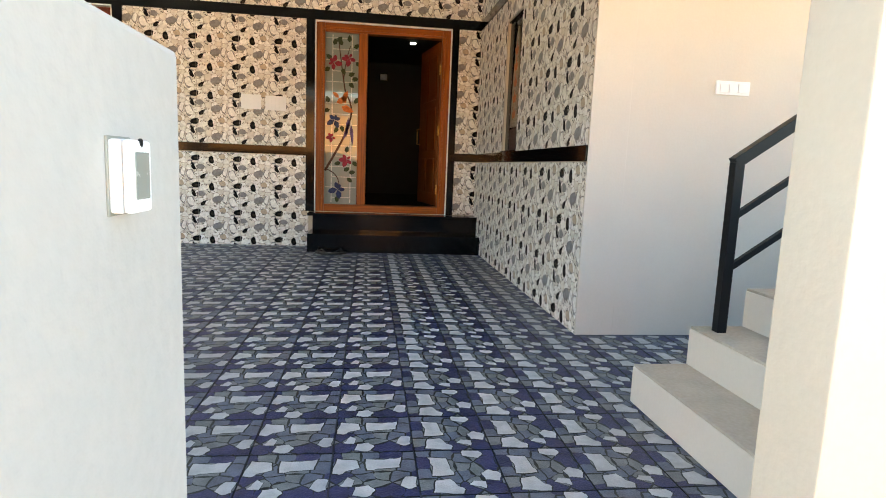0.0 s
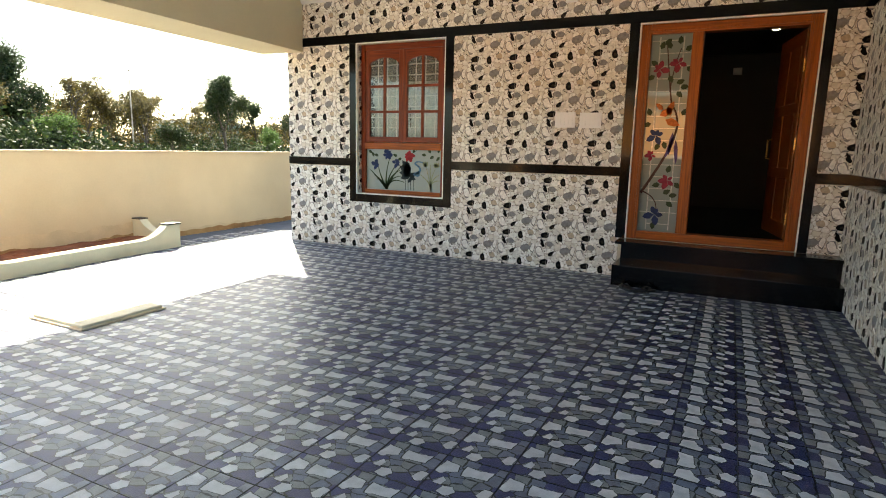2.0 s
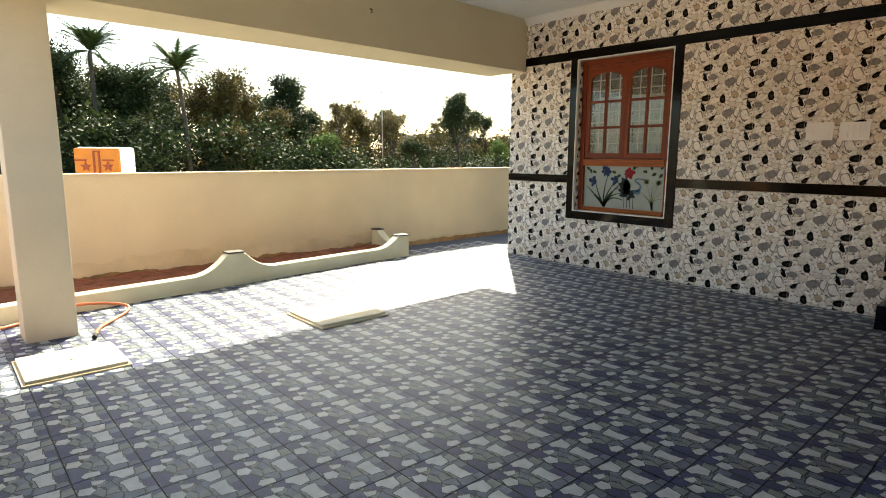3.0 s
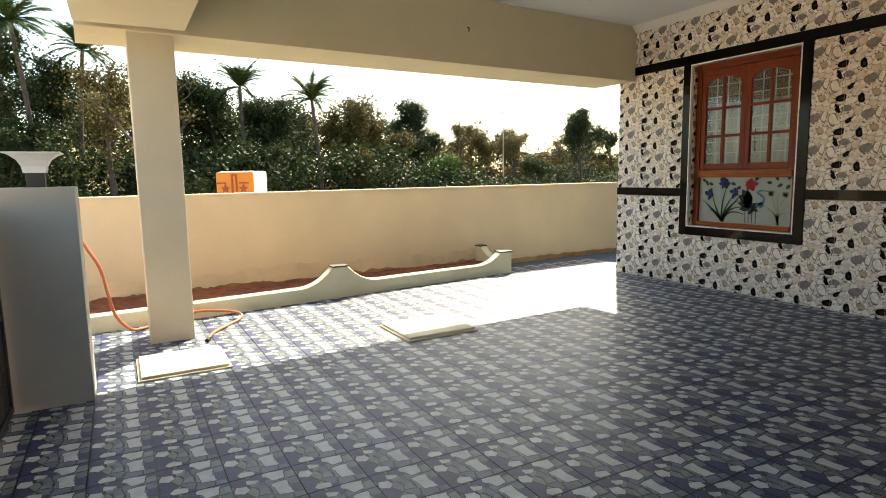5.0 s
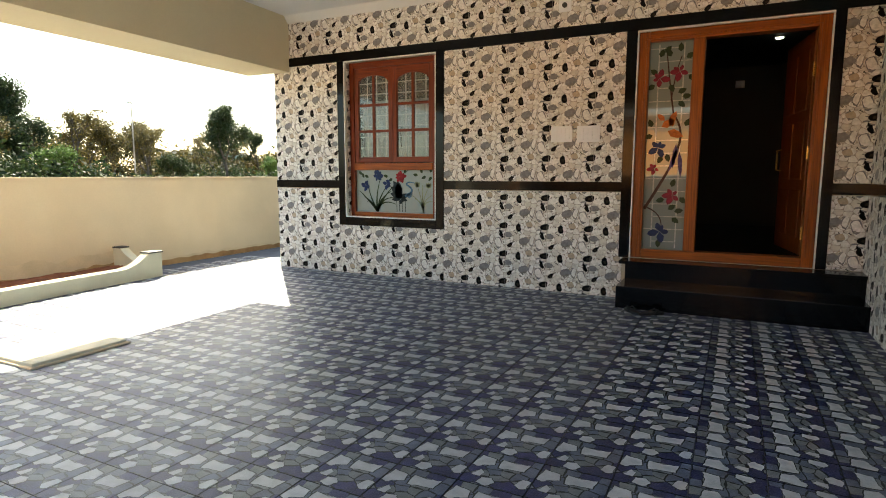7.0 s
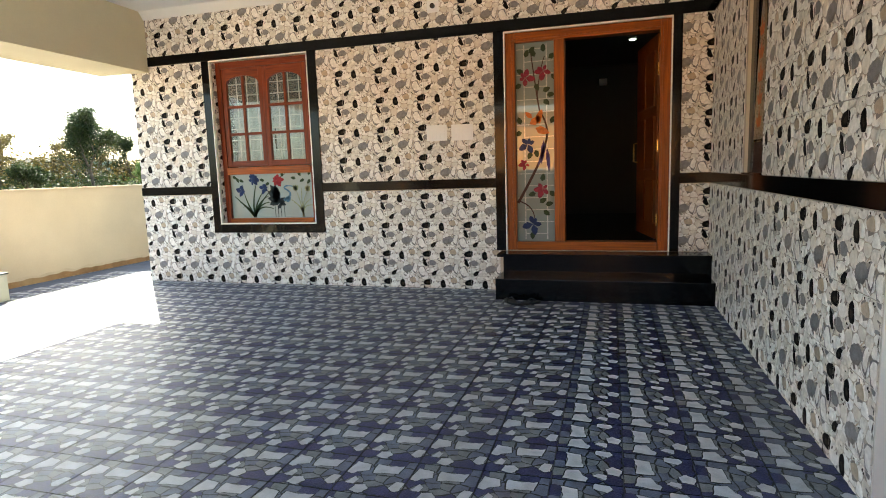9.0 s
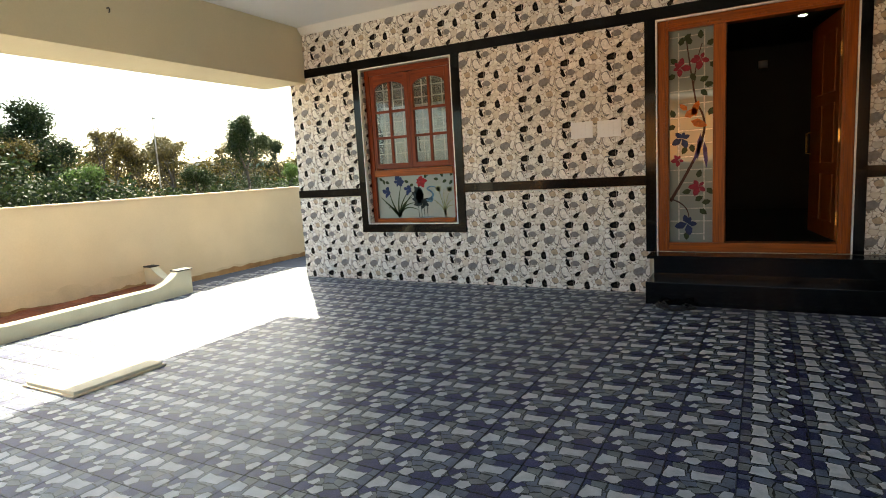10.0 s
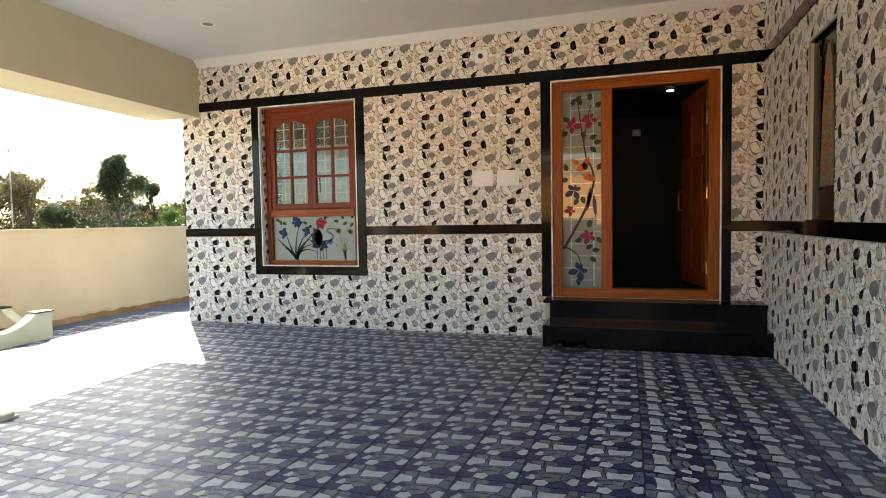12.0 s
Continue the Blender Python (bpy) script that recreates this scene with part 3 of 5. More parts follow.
for za, zb in ((0.70, 1.15), (1.25, 1.80), (1.90, 2.45)):
    for xa, xb in ((-0.80, -0.48), (-0.42, -0.10)):
        bm = bmesh.new()
        for y0, y1 in ((-0.012, 0.001), (0.039, 0.052)):
            box((xa, y0, za), (xb, y1, zb), 0.01, bm, swing)
        part("raised_panel", bm, TEAK_SHADED, lf)
bm = tube([swing @ Vector((-0.82, y, 1.45 + dz)) for y, dz in ((-0.0, 0.11), (-0.05, 0.10), (-0.05, -0.10), (-0.0, -0.11))], 0.009)
part("handle", bm, BRASS, lf, "long brass pull handle")
for z in (0.75, 1.5, 2.25):
    part("hinge", box((X1 - JW - 0.012, 0.10, z - 0.06), (X1 - JW + 0.002, 0.15, z + 0.06), 0.002), BRASS, door)

# room lamp and a low table seen through the door
lamp = thing("ceiling_light", (-0.66, 2.8, 3.1), "small round ceiling lamp alight in the dim room", "lamp")
part("rim", tube([(-0.66, 2.8, 3.1), (-0.66, 2.8, 3.085)], 0.055, 20), WHITE_BEAD, lamp)
part("diffuser", tube([(-0.66, 2.8, 3.086), (-0.66, 2.8, 3.078)], 0.042, 20), LAMP, lamp)

# ---- wall switch plates ----
def switch_plate(x0, x1, z0, z1, y, label, rows):
    sw = thing("switch_plate", ((x0 + x1) / 2, y, z0), label, "switch plate", "switch plates")
    part("plate", box((x0, y - 0.012, z0), (x1, y, z1), 0.003), PLASTIC, sw)
    n = len(rows)
    for k, cnt in enumerate(rows):
        a = z0 + (z1 - z0) * (0.12 + 0.76 * k / n)
        b = z0 + (z1 - z0) * (0.12 + 0.76 * (k + 1) / n) - 0.006
        w = (x1 - x0) * 0.8
        for j in range(cnt):
            xa = x0 + (x1 - x0) * 0.1 + w * j / cnt
            part("rocker", box((xa + 0.002, y - 0.019, a + 0.002), (xa + w / cnt - 0.002, y - 0.0105, b), 0.002), PLASTIC, sw)
    return sw


switch_plate(-2.88, -2.65, 1.64, 1.81, FACE - 0.012, "white switch plate on the pebble tiles of the house front", (4, 4))
switch_plate(-2.60, -2.36, 1.635, 1.805, FACE - 0.012, "white switch plate on the pebble tiles of the house front", (4, 4))
switch_plate(0.79, 1.02, 1.57, 1.655, PIER - 0.010, "white switch plate with a socket on the stair wall", (3,))

switch_plate(-1.16, -1.02, 2.76, 2.88, 4.998, "pale switch plate on the dim room wall", (2,))

holder = thing("lamp_holder", (-2.763, FACE - 0.012, 3.04), "white square plate with a dark round lamp holder", "lamp holder")
part("plate", box((-2.83, FACE - 0.024, 2.98), (-2.70, FACE - 0.010, 3.11), 0.004), PLASTIC, holder)
part("socket", tube([(-2.765, FACE - 0.022, 3.045), (-2.765, FACE - 0.045, 3.045)], 0.026, 16), RUBBER, holder)

# ---- niche in the side wall ----
niche = thing("window_2", (0.08, -1.71, NICHE[2]), "narrow side window with black granite reveal and an etched wooden-framed pane", "window", kind="structure")
y0, y1, z0, z1 = NICHE
part("reveal", boxes([((0.0, y0, z0), (0.058, y0 + 0.012, z1)), ((0.0, y0 + 0.012, z1 - 0.012), (0.058, y1, z1)), ((GB, y0 + 0.012, z0), (0.058, y1, z0 + 0.012))], 0.002), GRANITE, niche)
part("granite_side", box((0.020, y1 - 0.17, z0 + 0.012), (0.058, y1, z1 - 0.012), 0.002), GRANITE, niche)
part("window_frame", boxes([((0.020, y0 + 0.012, z0 + 0.012), (0.056, y0 + 0.13, z1 - 0.012)), ((0.020, y0 + 0.13, z0 + 0.012), (0.056, y1 - 0.17, z0 + 0.22))], 0.004), NICHE_WOOD, niche)
part("pane", box((0.03, y0 + 0.13, z0 + 0.22), (0.056, y1 - 0.17, z1 - 0.012)), PANE_DARK, niche, "dark glass pane")
yc = (y0 + y1 - 0.04) / 2
bm = prism([(y0 + 0.135, z0 + 0.24), (y1 - 0.175, z0 + 0.24), (yc + 0.10, z0 + 0.7), (yc + 0.04, z1 - 0.2), (yc, z1 - 0.10), (yc - 0.04, z1 - 0.2), (yc - 0.10, z0 + 0.7)], "x", 0.017, 0.031)
part("etched_spire", bm, SPIRE, niche, "pale etched spire")
bm = bmesh.new()
for k in range(5):
    z = z0 + 0.32 + k * 0.15
    for a in (0.5, 1.57, 2.6):
        c, s = math.cos(a), math.sin(a)
        bm.faces.new([bm.verts.new((0.0155, yc + 0.09 * (u * c - v * s), z + 0.14 * (u * s + v * c))) for u, v in ((0, 0), (0.4, 0.25), (1, 0), (0.4, -0.25))])
part("painted_sprays", bm, INK["orange"], niche)

# ---- stairs ----
stairs = thing("staircase", (0.9, -5.4, 0), "white plastered staircase with bare cement treads", "stairs", kind="structure")
SX0, RISE, RUN = -0.13, 0.182, 0.262
for k in range(9):
    x, z = SX0 + k * RUN, RISE * (k + 1)
    part("step", box((x, -5.86, max(0, z - RISE - 0.25) if k else 0), (x + RUN + 0.004 if k < 8 else x + RUN, -4.87, z - 0.012), 0.006), WHITE, stairs)
    part("tread", box((x + 0.003, -5.858, z - 0.013), (x + RUN + 0.002, -4.873, z), 0.004), CEMENT, stairs, "bare grey cement tread")
rail = thing("stair_railing", (0.2, -4.95, 0.36), "black square-bar steel stair railing", "railing")
sl = RISE / RUN
for x in (0.215, 0.215 + RUN * 4, 0.215 + RUN * 8 - 0.1):
    k = int((x - SX0) / RUN)
    base = RISE * (k + 1) - 0.002
    part("post", box((x - 0.022, -4.99, base), (x + 0.022, -4.945, 1.12 + (x - 0.215) * sl), 0.003), BLACK_STEEL, rail)
for off, r in ((0.0, 0.024), (-0.25, 0.013), (-0.48, 0.013)):
    p0, p1 = Vector((0.20, -4.967, 1.115 + off)), Vector((0.215 + RUN * 8, -4.967, 1.115 + off + RUN * 8 * sl))
    m = look(p0, p1)
    part("rail", box((-r, -r, -(p1 - p0).length), (r, r, 0), 0.002, None, m), BLACK_STEEL, rail)

# ---- gate piers, gate and lamp ----
solid("gate_column", box((-0.635, -6.52, -0.3), (-0.335, -6.37, 1.75), 0.004), PIER_CREAM, "slim cream plastered column beside the wicket", "column", "structure")
solid("wall_front", boxes([((-0.335, -6.50, -0.3), (3.0, -6.40, 1.12))]), PIER_WHITE, "white plastered front wall by the wicket", "wall", "structure")
pier_a = solid("gate_pier", box((-1.88, -7.08, -0.3), (-1.536, -6.749, 1.142), 0.006), PIER_WHITE, "white plastered gate pier", "pier", "structure")
pier_b = solid("gate_pier", box((-5.44, -7.02, -0.3), (-5.09, -6.48, 1.40), 0.008), PIER_GREY, "grey-white plastered gate pier, stained at its foot", "pier", "structure")
bell = thing("bell_box", (-1.536, -6.884, 1.01), "white plastic bell push box with a clouded window", "bell push")
M = Matrix.Translation((-1.536, -6.884, 1.036)) @ Matrix.Diagonal((0.36, 0.54, 0.63, 1))
part("back_plate", box((0.0, -0.036, -0.042), (0.004, 0.036, 0.042), 0.001, None, M), GREY_PLASTIC, bell)
part("body", box((0.003, -0.033, -0.039), (0.026, 0.033, 0.039), 0.005, None, M), PLASTIC, bell)
part("cover", box((0.027, -0.033, -0.039), (0.044, 0.033, 0.039), 0.006, None, M), PLASTIC, bell)
part("push_window", box((0.0435, -0.022, -0.024), (0.0455, 0.022, 0.026), 0.002, None, M), GREY_PLASTIC, bell, "clouded grey window")
part("screw", tube([M @ Vector((0.040, 0, 0.036)), M @ Vector((0.0445, 0, 0.036))], 0.003, 8), BLACK_STEEL, bell)

plamp = thing("pier_lamp", (-5.26, -6.69, 1.40), "white flared lamp on a brown base on the gate pier", "lamp")
M = Matrix.Translation((-5.26, -6.69, 1.40))
part("base", box((-0.05, -0.05, 0.0), (0.05, 0.05, 0.09), 0.006, None, M), GATE, plamp)
bm = bmesh.new()
rings = []
for z, r in ((0.09, 0.06), (0.13, 0.065), (0.17, 0.085), (0.20, 0.12), (0.212, 0.15), (0.218, 0.15), (0.2, 0.1), (0.19, 0.0)):
    rings.append([bm.verts.new(M @ Vector((r * a, r * b, z))) for a, b in ((-1, -1), (1, -1), (1, 1), (-1, 1))])
for r0, r1 in zip(rings, rings[1:]):
    for k in range(4):
        bm.faces.new((r0[k], r0[(k + 1) % 4], r1[(k + 1) % 4], r1[k]))
part("shade", bm, PLASTIC, plamp, "flared white shade")

gate = thing("gate", (-3.4, -6.925, -0.02), "closed dark brown sheet steel double gate", "gate")
for xa, xb in ((-5.06, -3.545), (-3.525, -1.90)):
    lf = part("leaf_frame", boxes([((xa, -6.945, 0.03), (xa + 0.05, -6.905, 1.28)), ((xb - 0.05, -6.945, 0.03), (xb, -6.905, 1.28)), ((xa + 0.05, -6.945, 0.03), (xb - 0.05, -6.905, 0.08)), ((xa + 0.05, -6.945, 1.23), (xb - 0.05, -6.905, 1.28)), ((xa + 0.05, -6.945, 0.62), (xb - 0.05, -6.905, 0.66))], 0.003), GATE, gate)
    for k in range(10):
        x = xa + 0.06 + k * (xb - xa - 0.12) / 10
        part("slat", box((x, -6.932, 0.08), (x + (xb - xa - 0.12) / 10 - 0.008, -6.917, 1.23), 0.002), GATE, lf)

# ---- compound wall and planter, set a little off square ----
LINE = lambda y: -8.38 - 0.01 * y
bm = bmesh.new()
prism([(LINE(-14), -14), (LINE(9), 9), (LINE(9) - 0.2, 9), (LINE(-14) - 0.2, -14)], "z", -0.3, 1.235, bm)
solid("wall_compound", bm, YELLOW, "pale yellow plastered compound wall with damp stains", "wall", "structure")
bm = prism([(LINE(-14) + 0.012, -14), (LINE(9) + 0.012, 9), (LINE(9) - 0.212, 9), (LINE(-14) - 0.212, -14)], "z", 1.236, 1.256)
solid("wall_coping", bm, YELLOW, "thin plastered coping on the compound wall", "coping", "structure")
FRONT = lambda y: -7.71 - 0.102 * y
P0, P1 = -1.30, -6.6


def planter_profile():
    """The top line of the low planter wall: swept up to square posts."""
    pts = []
    y = P0
    posts = [(-1.40, 0.10, 0.145), (-4.00, 0.10, 0.205)]
    n = 160
    for k in range(n + 1):
        y = P0 + (P1 - P0) * k / n
        z = 0.165
        for c, half, up in posts:
            d = abs(y - c)
            if d < half + 0.42:
                s = max(0.0, (d - half) / 0.42)
                z = max(z, 0.165 + up * (1 - s) ** 2.2)
        pts.append((y, z))
    return pts


planter = thing("planter_bed", (-7.3, -4.0, 0), "low plastered planter with swept posts and red soil", "planter", kind="structure")
prof = planter_profile()
bm = bmesh.new()
grid = []
for y, z in prof:
    grid.append([bm.verts.new((FRONT(y) + dx, y, zz)) for dx, zz in ((0.0, -0.01), (0.0, z - 0.008), (-0.012, z), (-0.128, z), (-0.14, z - 0.008), (-0.14, -0.01))])
for a, b in zip(grid, grid[1:]):
    for k in range(5):
        bm.faces.new((a[k], a[k + 1], b[k + 1], b[k]))
bm.faces.new(grid[0])
bm.faces.new(list(reversed(grid[-1])))
part("front_wall", bm, PLANTER, planter)
bm = bmesh.new()
n = 40
grid = []
xs0, xs1 = LINE(P0) + 0.0, FRONT(P0) - 0.14
for k in range(n + 1):
    x = xs0 + (xs1 - xs0) * k / n
    d = x - xs0
    z = 0.165 + 0.165 * max(0.0, 1 - max(0, d - 0.14) / 0.42) ** 2.2
    grid.append([bm.verts.new((x, P0 + dy, zz)) for dy, zz in ((0.0, -0.01), (0.0, z), (-0.12, z), (-0.12, -0.01))])
for a, b in zip(grid, grid[1:]):
    for k in range(3):
        bm.faces.new((a[k], a[k + 1], b[k + 1], b[k]))
part("end_wall", bm, PLANTER, planter)
for lo, hi in (((FRONT(-1.40) - 0.15, -1.50, 0.308), (FRONT(-1.40) + 0.01, -1.29, 0.325)), ((FRONT(-4.00) - 0.15, -4.10, 0.368), (FRONT(-4.00) + 0.01, -3.90, 0.385)), ((LINE(P0) + 0.0, P0 - 0.13, 0.328), (LINE(P0) + 0.15, P0 + 0.01, 0.345))):
    part("cap", box(lo, hi, 0.003), CAP_DARK, planter, "dark stone cap")
bm = bmesh.new()
bmesh.ops.create_grid(bm, x_segments=30, y_segments=90, size=0.5)
for v in bm.verts:
    y = P0 - 0.12 + (P1 - P0 + 0.12) * (0.5 - v.co.y)
    x0, x1 = LINE(y), FRONT(y) - 0.13
    v.co = (x0 + (x1 - x0) * (v.co.x + 0.5), y, 0.09 + 0.05 * noise.noise(Vector((v.co.x * 6, y * 3, 0))) + 0.015 * noise.noise(Vector((v.co.x * 40, y * 20, 3))))
part("soil", bm, SOIL, planter, "loose red soil")

# ---- inspection covers on the floor ----
def cover(x0, x1, y0, y1):
    c = thing("chamber_cover", ((x0 + x1) / 2, (y0 + y1) / 2, 0), "pale cream cement chamber cover on the tiles", "chamber cover", "chamber covers")
    part("curb", box((x0 - 0.02, y0 - 0.02, 0.0), (x1 + 0.02, y1 + 0.02, 0.014), 0.004), YELLOW, c)
    part("lid", box((x0, y0, 0.014), (x1, y1, 0.036), 0.005), LID, c)
    part("lift_hole", tube([((x0 + x1) / 2, (y0 + y1) / 2, 0.0355), ((x0 + x1) / 2, (y0 + y1) / 2, 0.0375)], 0.012, 10), BLACK_STEEL, c)


cover(-5.79, -5.18, -4.13, -3.46)
cover(-5.88, -5.31, -6.20, -5.60)

# ---- hose ----
hose = thing("garden_hose", (-6.9, -5.5, 0), "terracotta coloured garden hose lying past the column", "hose")


def smooth_line(pts, n=10):
    out = []
    p = [Vector(q) for q in pts]
    for i in range(len(p) - 1):
        a, b, c, d = p[max(i - 1, 0)], p[i], p[i + 1], p[min(i + 2, len(p) - 1)]
        for k in range(n):
            s = k / n
            out.append(0.5 * (2 * b + (c - a) * s + (2 * a - 5 * b + 4 * c - d) * s * s + (3 * b - a - 3 * c + d) * s ** 3))
    return out + [p[-1]]


part("tube", tube(smooth_line([(-6.69, -6.66, 0.98), (-6.70, -6.57, 0.93), (-6.70, -6.51, 0.823), (-6.70, -6.435, 0.66), (-6.70, -6.393, 0.428), (-6.72, -6.345, 0.212), (-6.80, -6.24, 0.06), (-6.93, -6.14, 0.018), (-7.02, -5.95, 0.03), (-7.05, -5.668, 0.09), (-6.98, -5.42, 0.09), (-6.90, -5.243, 0.055), (-6.78, -5.28, 0.018), (-6.403, -5.558, 0.018), (-6.17, -5.64, 0.02)]), 0.014, 8), HOSE, hose, smooth=True)
part("nozzle", tube([(-6.19, -5.632, 0.02), (-6.12, -5.66, 0.02)], 0.018, 8), BLACK_STEEL, hose)

# ---- sandals by the step ----
def sandal(m):
    s = thing("sandal", m, "worn black rubber sandal on the floor by the step", "sandal", "sandals by the door")
    sole = [(0.045 * math.cos(a) * (1.0 if math.sin(a) > 0 else 0.8), 0.13 * math.sin(a)) for a in [k * math.tau / 20 for k in range(20)]]
    bm = prism(sole, "z", 0.0, 0.022)
    bmesh.ops.transform(bm, matrix=m, verts=bm.verts)
    part("sole", bm, RUBBER, s)
    for side in (-1, 1):
        bm = tube([m @ Vector(p) for p in ((0, 0.075, 0.022), (side * 0.025, 0.045, 0.05), (side * 0.042, -0.01, 0.022))], 0.008, 6)
        part("strap", bm, RUBBER, s)


sandal(pose(-1.88, -0.62, 0.0, 0, 0, 35))
sandal(pose(-1.70, -0.64, 0.0, 0, 0, -50))

# hose tap pipe that holds the hose up
tap = thing("garden_tap", (-6.69, -6.70, 0), "short upright water pipe with a tap", "tap")
part("pipe", tube([(-6.69, -6.70, 0.0), (-6.69, -6.70, 1.0)], 0.013, 8), PLASTIC, tap)
part("spout", tube([(-6.69, -6.70, 0.98), (-6.69, -6.64, 0.98)], 0.012, 8), BRASS, tap)

# soil splashed up the compound wall
bm = bmesh.new()
lo, hi = [], []
for k in range(261):
    y = -6.9 + 11.0 * k / 260
    z = 0.09 + 0.06 * noise.noise(Vector((y * 1.1, 3, 0))) + 0.06 * noise.noise(Vector((y * 5, 1, 0))) + 0.02 * noise.noise(Vector((y * 25, 7, 0)))
    if y > -1.2:
        z = 0.05 + 0.03 * noise.noise(Vector((y * 6, 1, 0)))
    lo.append(bm.verts.new((LINE(y) + 0.004, y, -0.01)))
    hi.append(bm.verts.new((LINE(y) + 0.002, y, max(0.02, z + 0.015))))
for k in range(260):
    bm.faces.new((lo[k], lo[k + 1], hi[k + 1], hi[k]))
damp = bmesh.new()
lo, hi = [], []
for k in range(261):
    y = -6.9 + 11.0 * k / 260
    z = 0.27 + 0.12 * noise.noise(Vector((y * 0.8, 9, 0))) + 0.06 * noise.noise(Vector((y * 4, 5, 0))) + 0.02 * noise.noise(Vector((y * 22, 2, 0)))
    if y > -1.2:
        z = 0.10 + 0.04 * noise.noise(Vector((y * 5, 1, 0)))
    lo.append(damp.verts.new((LINE(y) + 0.002, y, -0.01)))
    hi.append(damp.verts.new((LINE(y) + 0.001, y, z)))
for k in range(260):
    damp.faces.new((lo[k], lo[k + 1], hi[k + 1], hi[k]))
solid("damp_stain", damp, DAMP, "uneven damp stain along the compound wall", "stain", "structure")
solid("soil_splash", bm, SPLASH, "brown soil splashed along the foot of the compound wall", "stain", "structure")

# ceiling downlight, switched off, and a hook on the beam
dl = thing("downlight", (-5.41, -1.13, CEILING), "round recessed ceiling downlight, switched off", "downlight")
bm = bmesh.new()
prev = None
for r, z in ((0.05, 0.0), (0.06, -0.006), (0.075, -0.006), (0.08, 0.0)):
    ring = [bm.verts.new((-5.41 + r * math.cos(a), -1.13 + r * math.sin(a), CEILING + z - 0.001)) for a in [k * math.tau / 24 for k in range(24)]]
    if prev:
        for k in range(24):
            bm.faces.new((prev[k], prev[(k + 1) % 24], ring[(k + 1) % 24], ring[k]))
    prev = ring
part("rim", bm, WHITE_BEAD, dl)
part("lens", tube([(-5.41, -1.13, CEILING - 0.001), (-5.41, -1.13, CEILING - 0.004)], 0.052, 24), FROST_PANEL, dl)
hook = thing("beam_hook", (-6.395, -2.75, 3.02), "small dark iron hook on the beam", "hook")
part("stem", tube([(-6.40, -2.75, 3.04), (-6.37, -2.75, 3.04), (-6.355, -2.75, 3.025), (-6.36, -2.75, 3.0), (-6.375, -2.75, 3.0)], 0.006, 6), BLACK_STEEL, hook)

# ---- trees and scrub beyond the wall ----
def foliage(name, color, tip):
    m = material(name, color, 0.6, var=0.3, scale=0.8, fine=20, bump=0.0)
    nt = m.node_tree
    b = nt.nodes["Principled BSDF"]
    geo = nt.nodes.new("ShaderNodeNewGeometry")
    cr = nt.nodes.new("ShaderNodeValToRGB")
    cr.color_ramp.elements[0].color, cr.color_ramp.elements[1].color = color + (1,), tip + (1,)
    nt.links.new(geo.outputs["Random Per Island"], cr.inputs[0])
    nt.links.new(cr.outputs[0], b.inputs["Base Color"])
    b.inputs["Specular IOR Level"].default_value = 0.15
    through_leaf, both = nt.nodes.new("ShaderNodeBsdfTranslucent"), nt.nodes.new("ShaderNodeMixShader")
    both.inputs[0].default_value = 0.22
    nt.links.new(cr.outputs[0], through_leaf.inputs[0])
    nt.links.new(b.outputs[0], both.inputs[1])
    nt.links.new(through_leaf.outputs[0], both.inputs[2])
    nt.links.new(both.outputs[0], nt.nodes["Material Output"].inputs[0])
    return m


LEAVES = [foliage("dark green leaves", (0.008, 0.016, 0.007), (0.042, 0.062, 0.020)), foliage("olive leaves", (0.022, 0.022, 0.009), (0.16, 0.125, 0.036)),
          foliage("bright green leaves", (0.04, 0.08, 0.018), (0.13, 0.20, 0.05)), foliage("dry leaves", (0.09, 0.07, 0.03), (0.20, 0.16, 0.07))]
FROND = foliage("palm leaves", (0.018, 0.04, 0.014), (0.07, 0.11, 0.04))
BARK = material("grey bark", (0.075, 0.062, 0.05), 0.9, var=0.3, scale=3, fine=30, bump=0.8)


def leaf_cloud(rng, centres, count, size):
    """Many small pointed leaves scattered round twig ends."""
    verts, faces = [], []
    for _ in range(count):
        c, r = centres[rng.randrange(len(centres))]
        p = c + Vector((rng.gauss(0, 1), rng.gauss(0, 1), rng.gauss(0, 0.8))) * r * 0.62
        a = Vector((rng.uniform(-1, 1), rng.uniform(-1, 1), rng.uniform(-0.9, 0.5))).normalized()
        b = a.orthogonal().normalized()
        b.rotate(Matrix.Rotation(rng.uniform(0, 6.28), 3, a))
        s = size * rng.uniform(0.6, 1.4)
        k = len(verts)
        verts += [p, p + a * s * 0.5 + b * s * 0.28, p + a * s, p + a * s * 0.5 - b * s * 0.28]
        faces.append((k, k + 1, k + 2, k + 3))
    me = bpy.data.meshes.new("crown")
    me.from_pydata([tuple(v) for v in verts], [], faces)
    return me


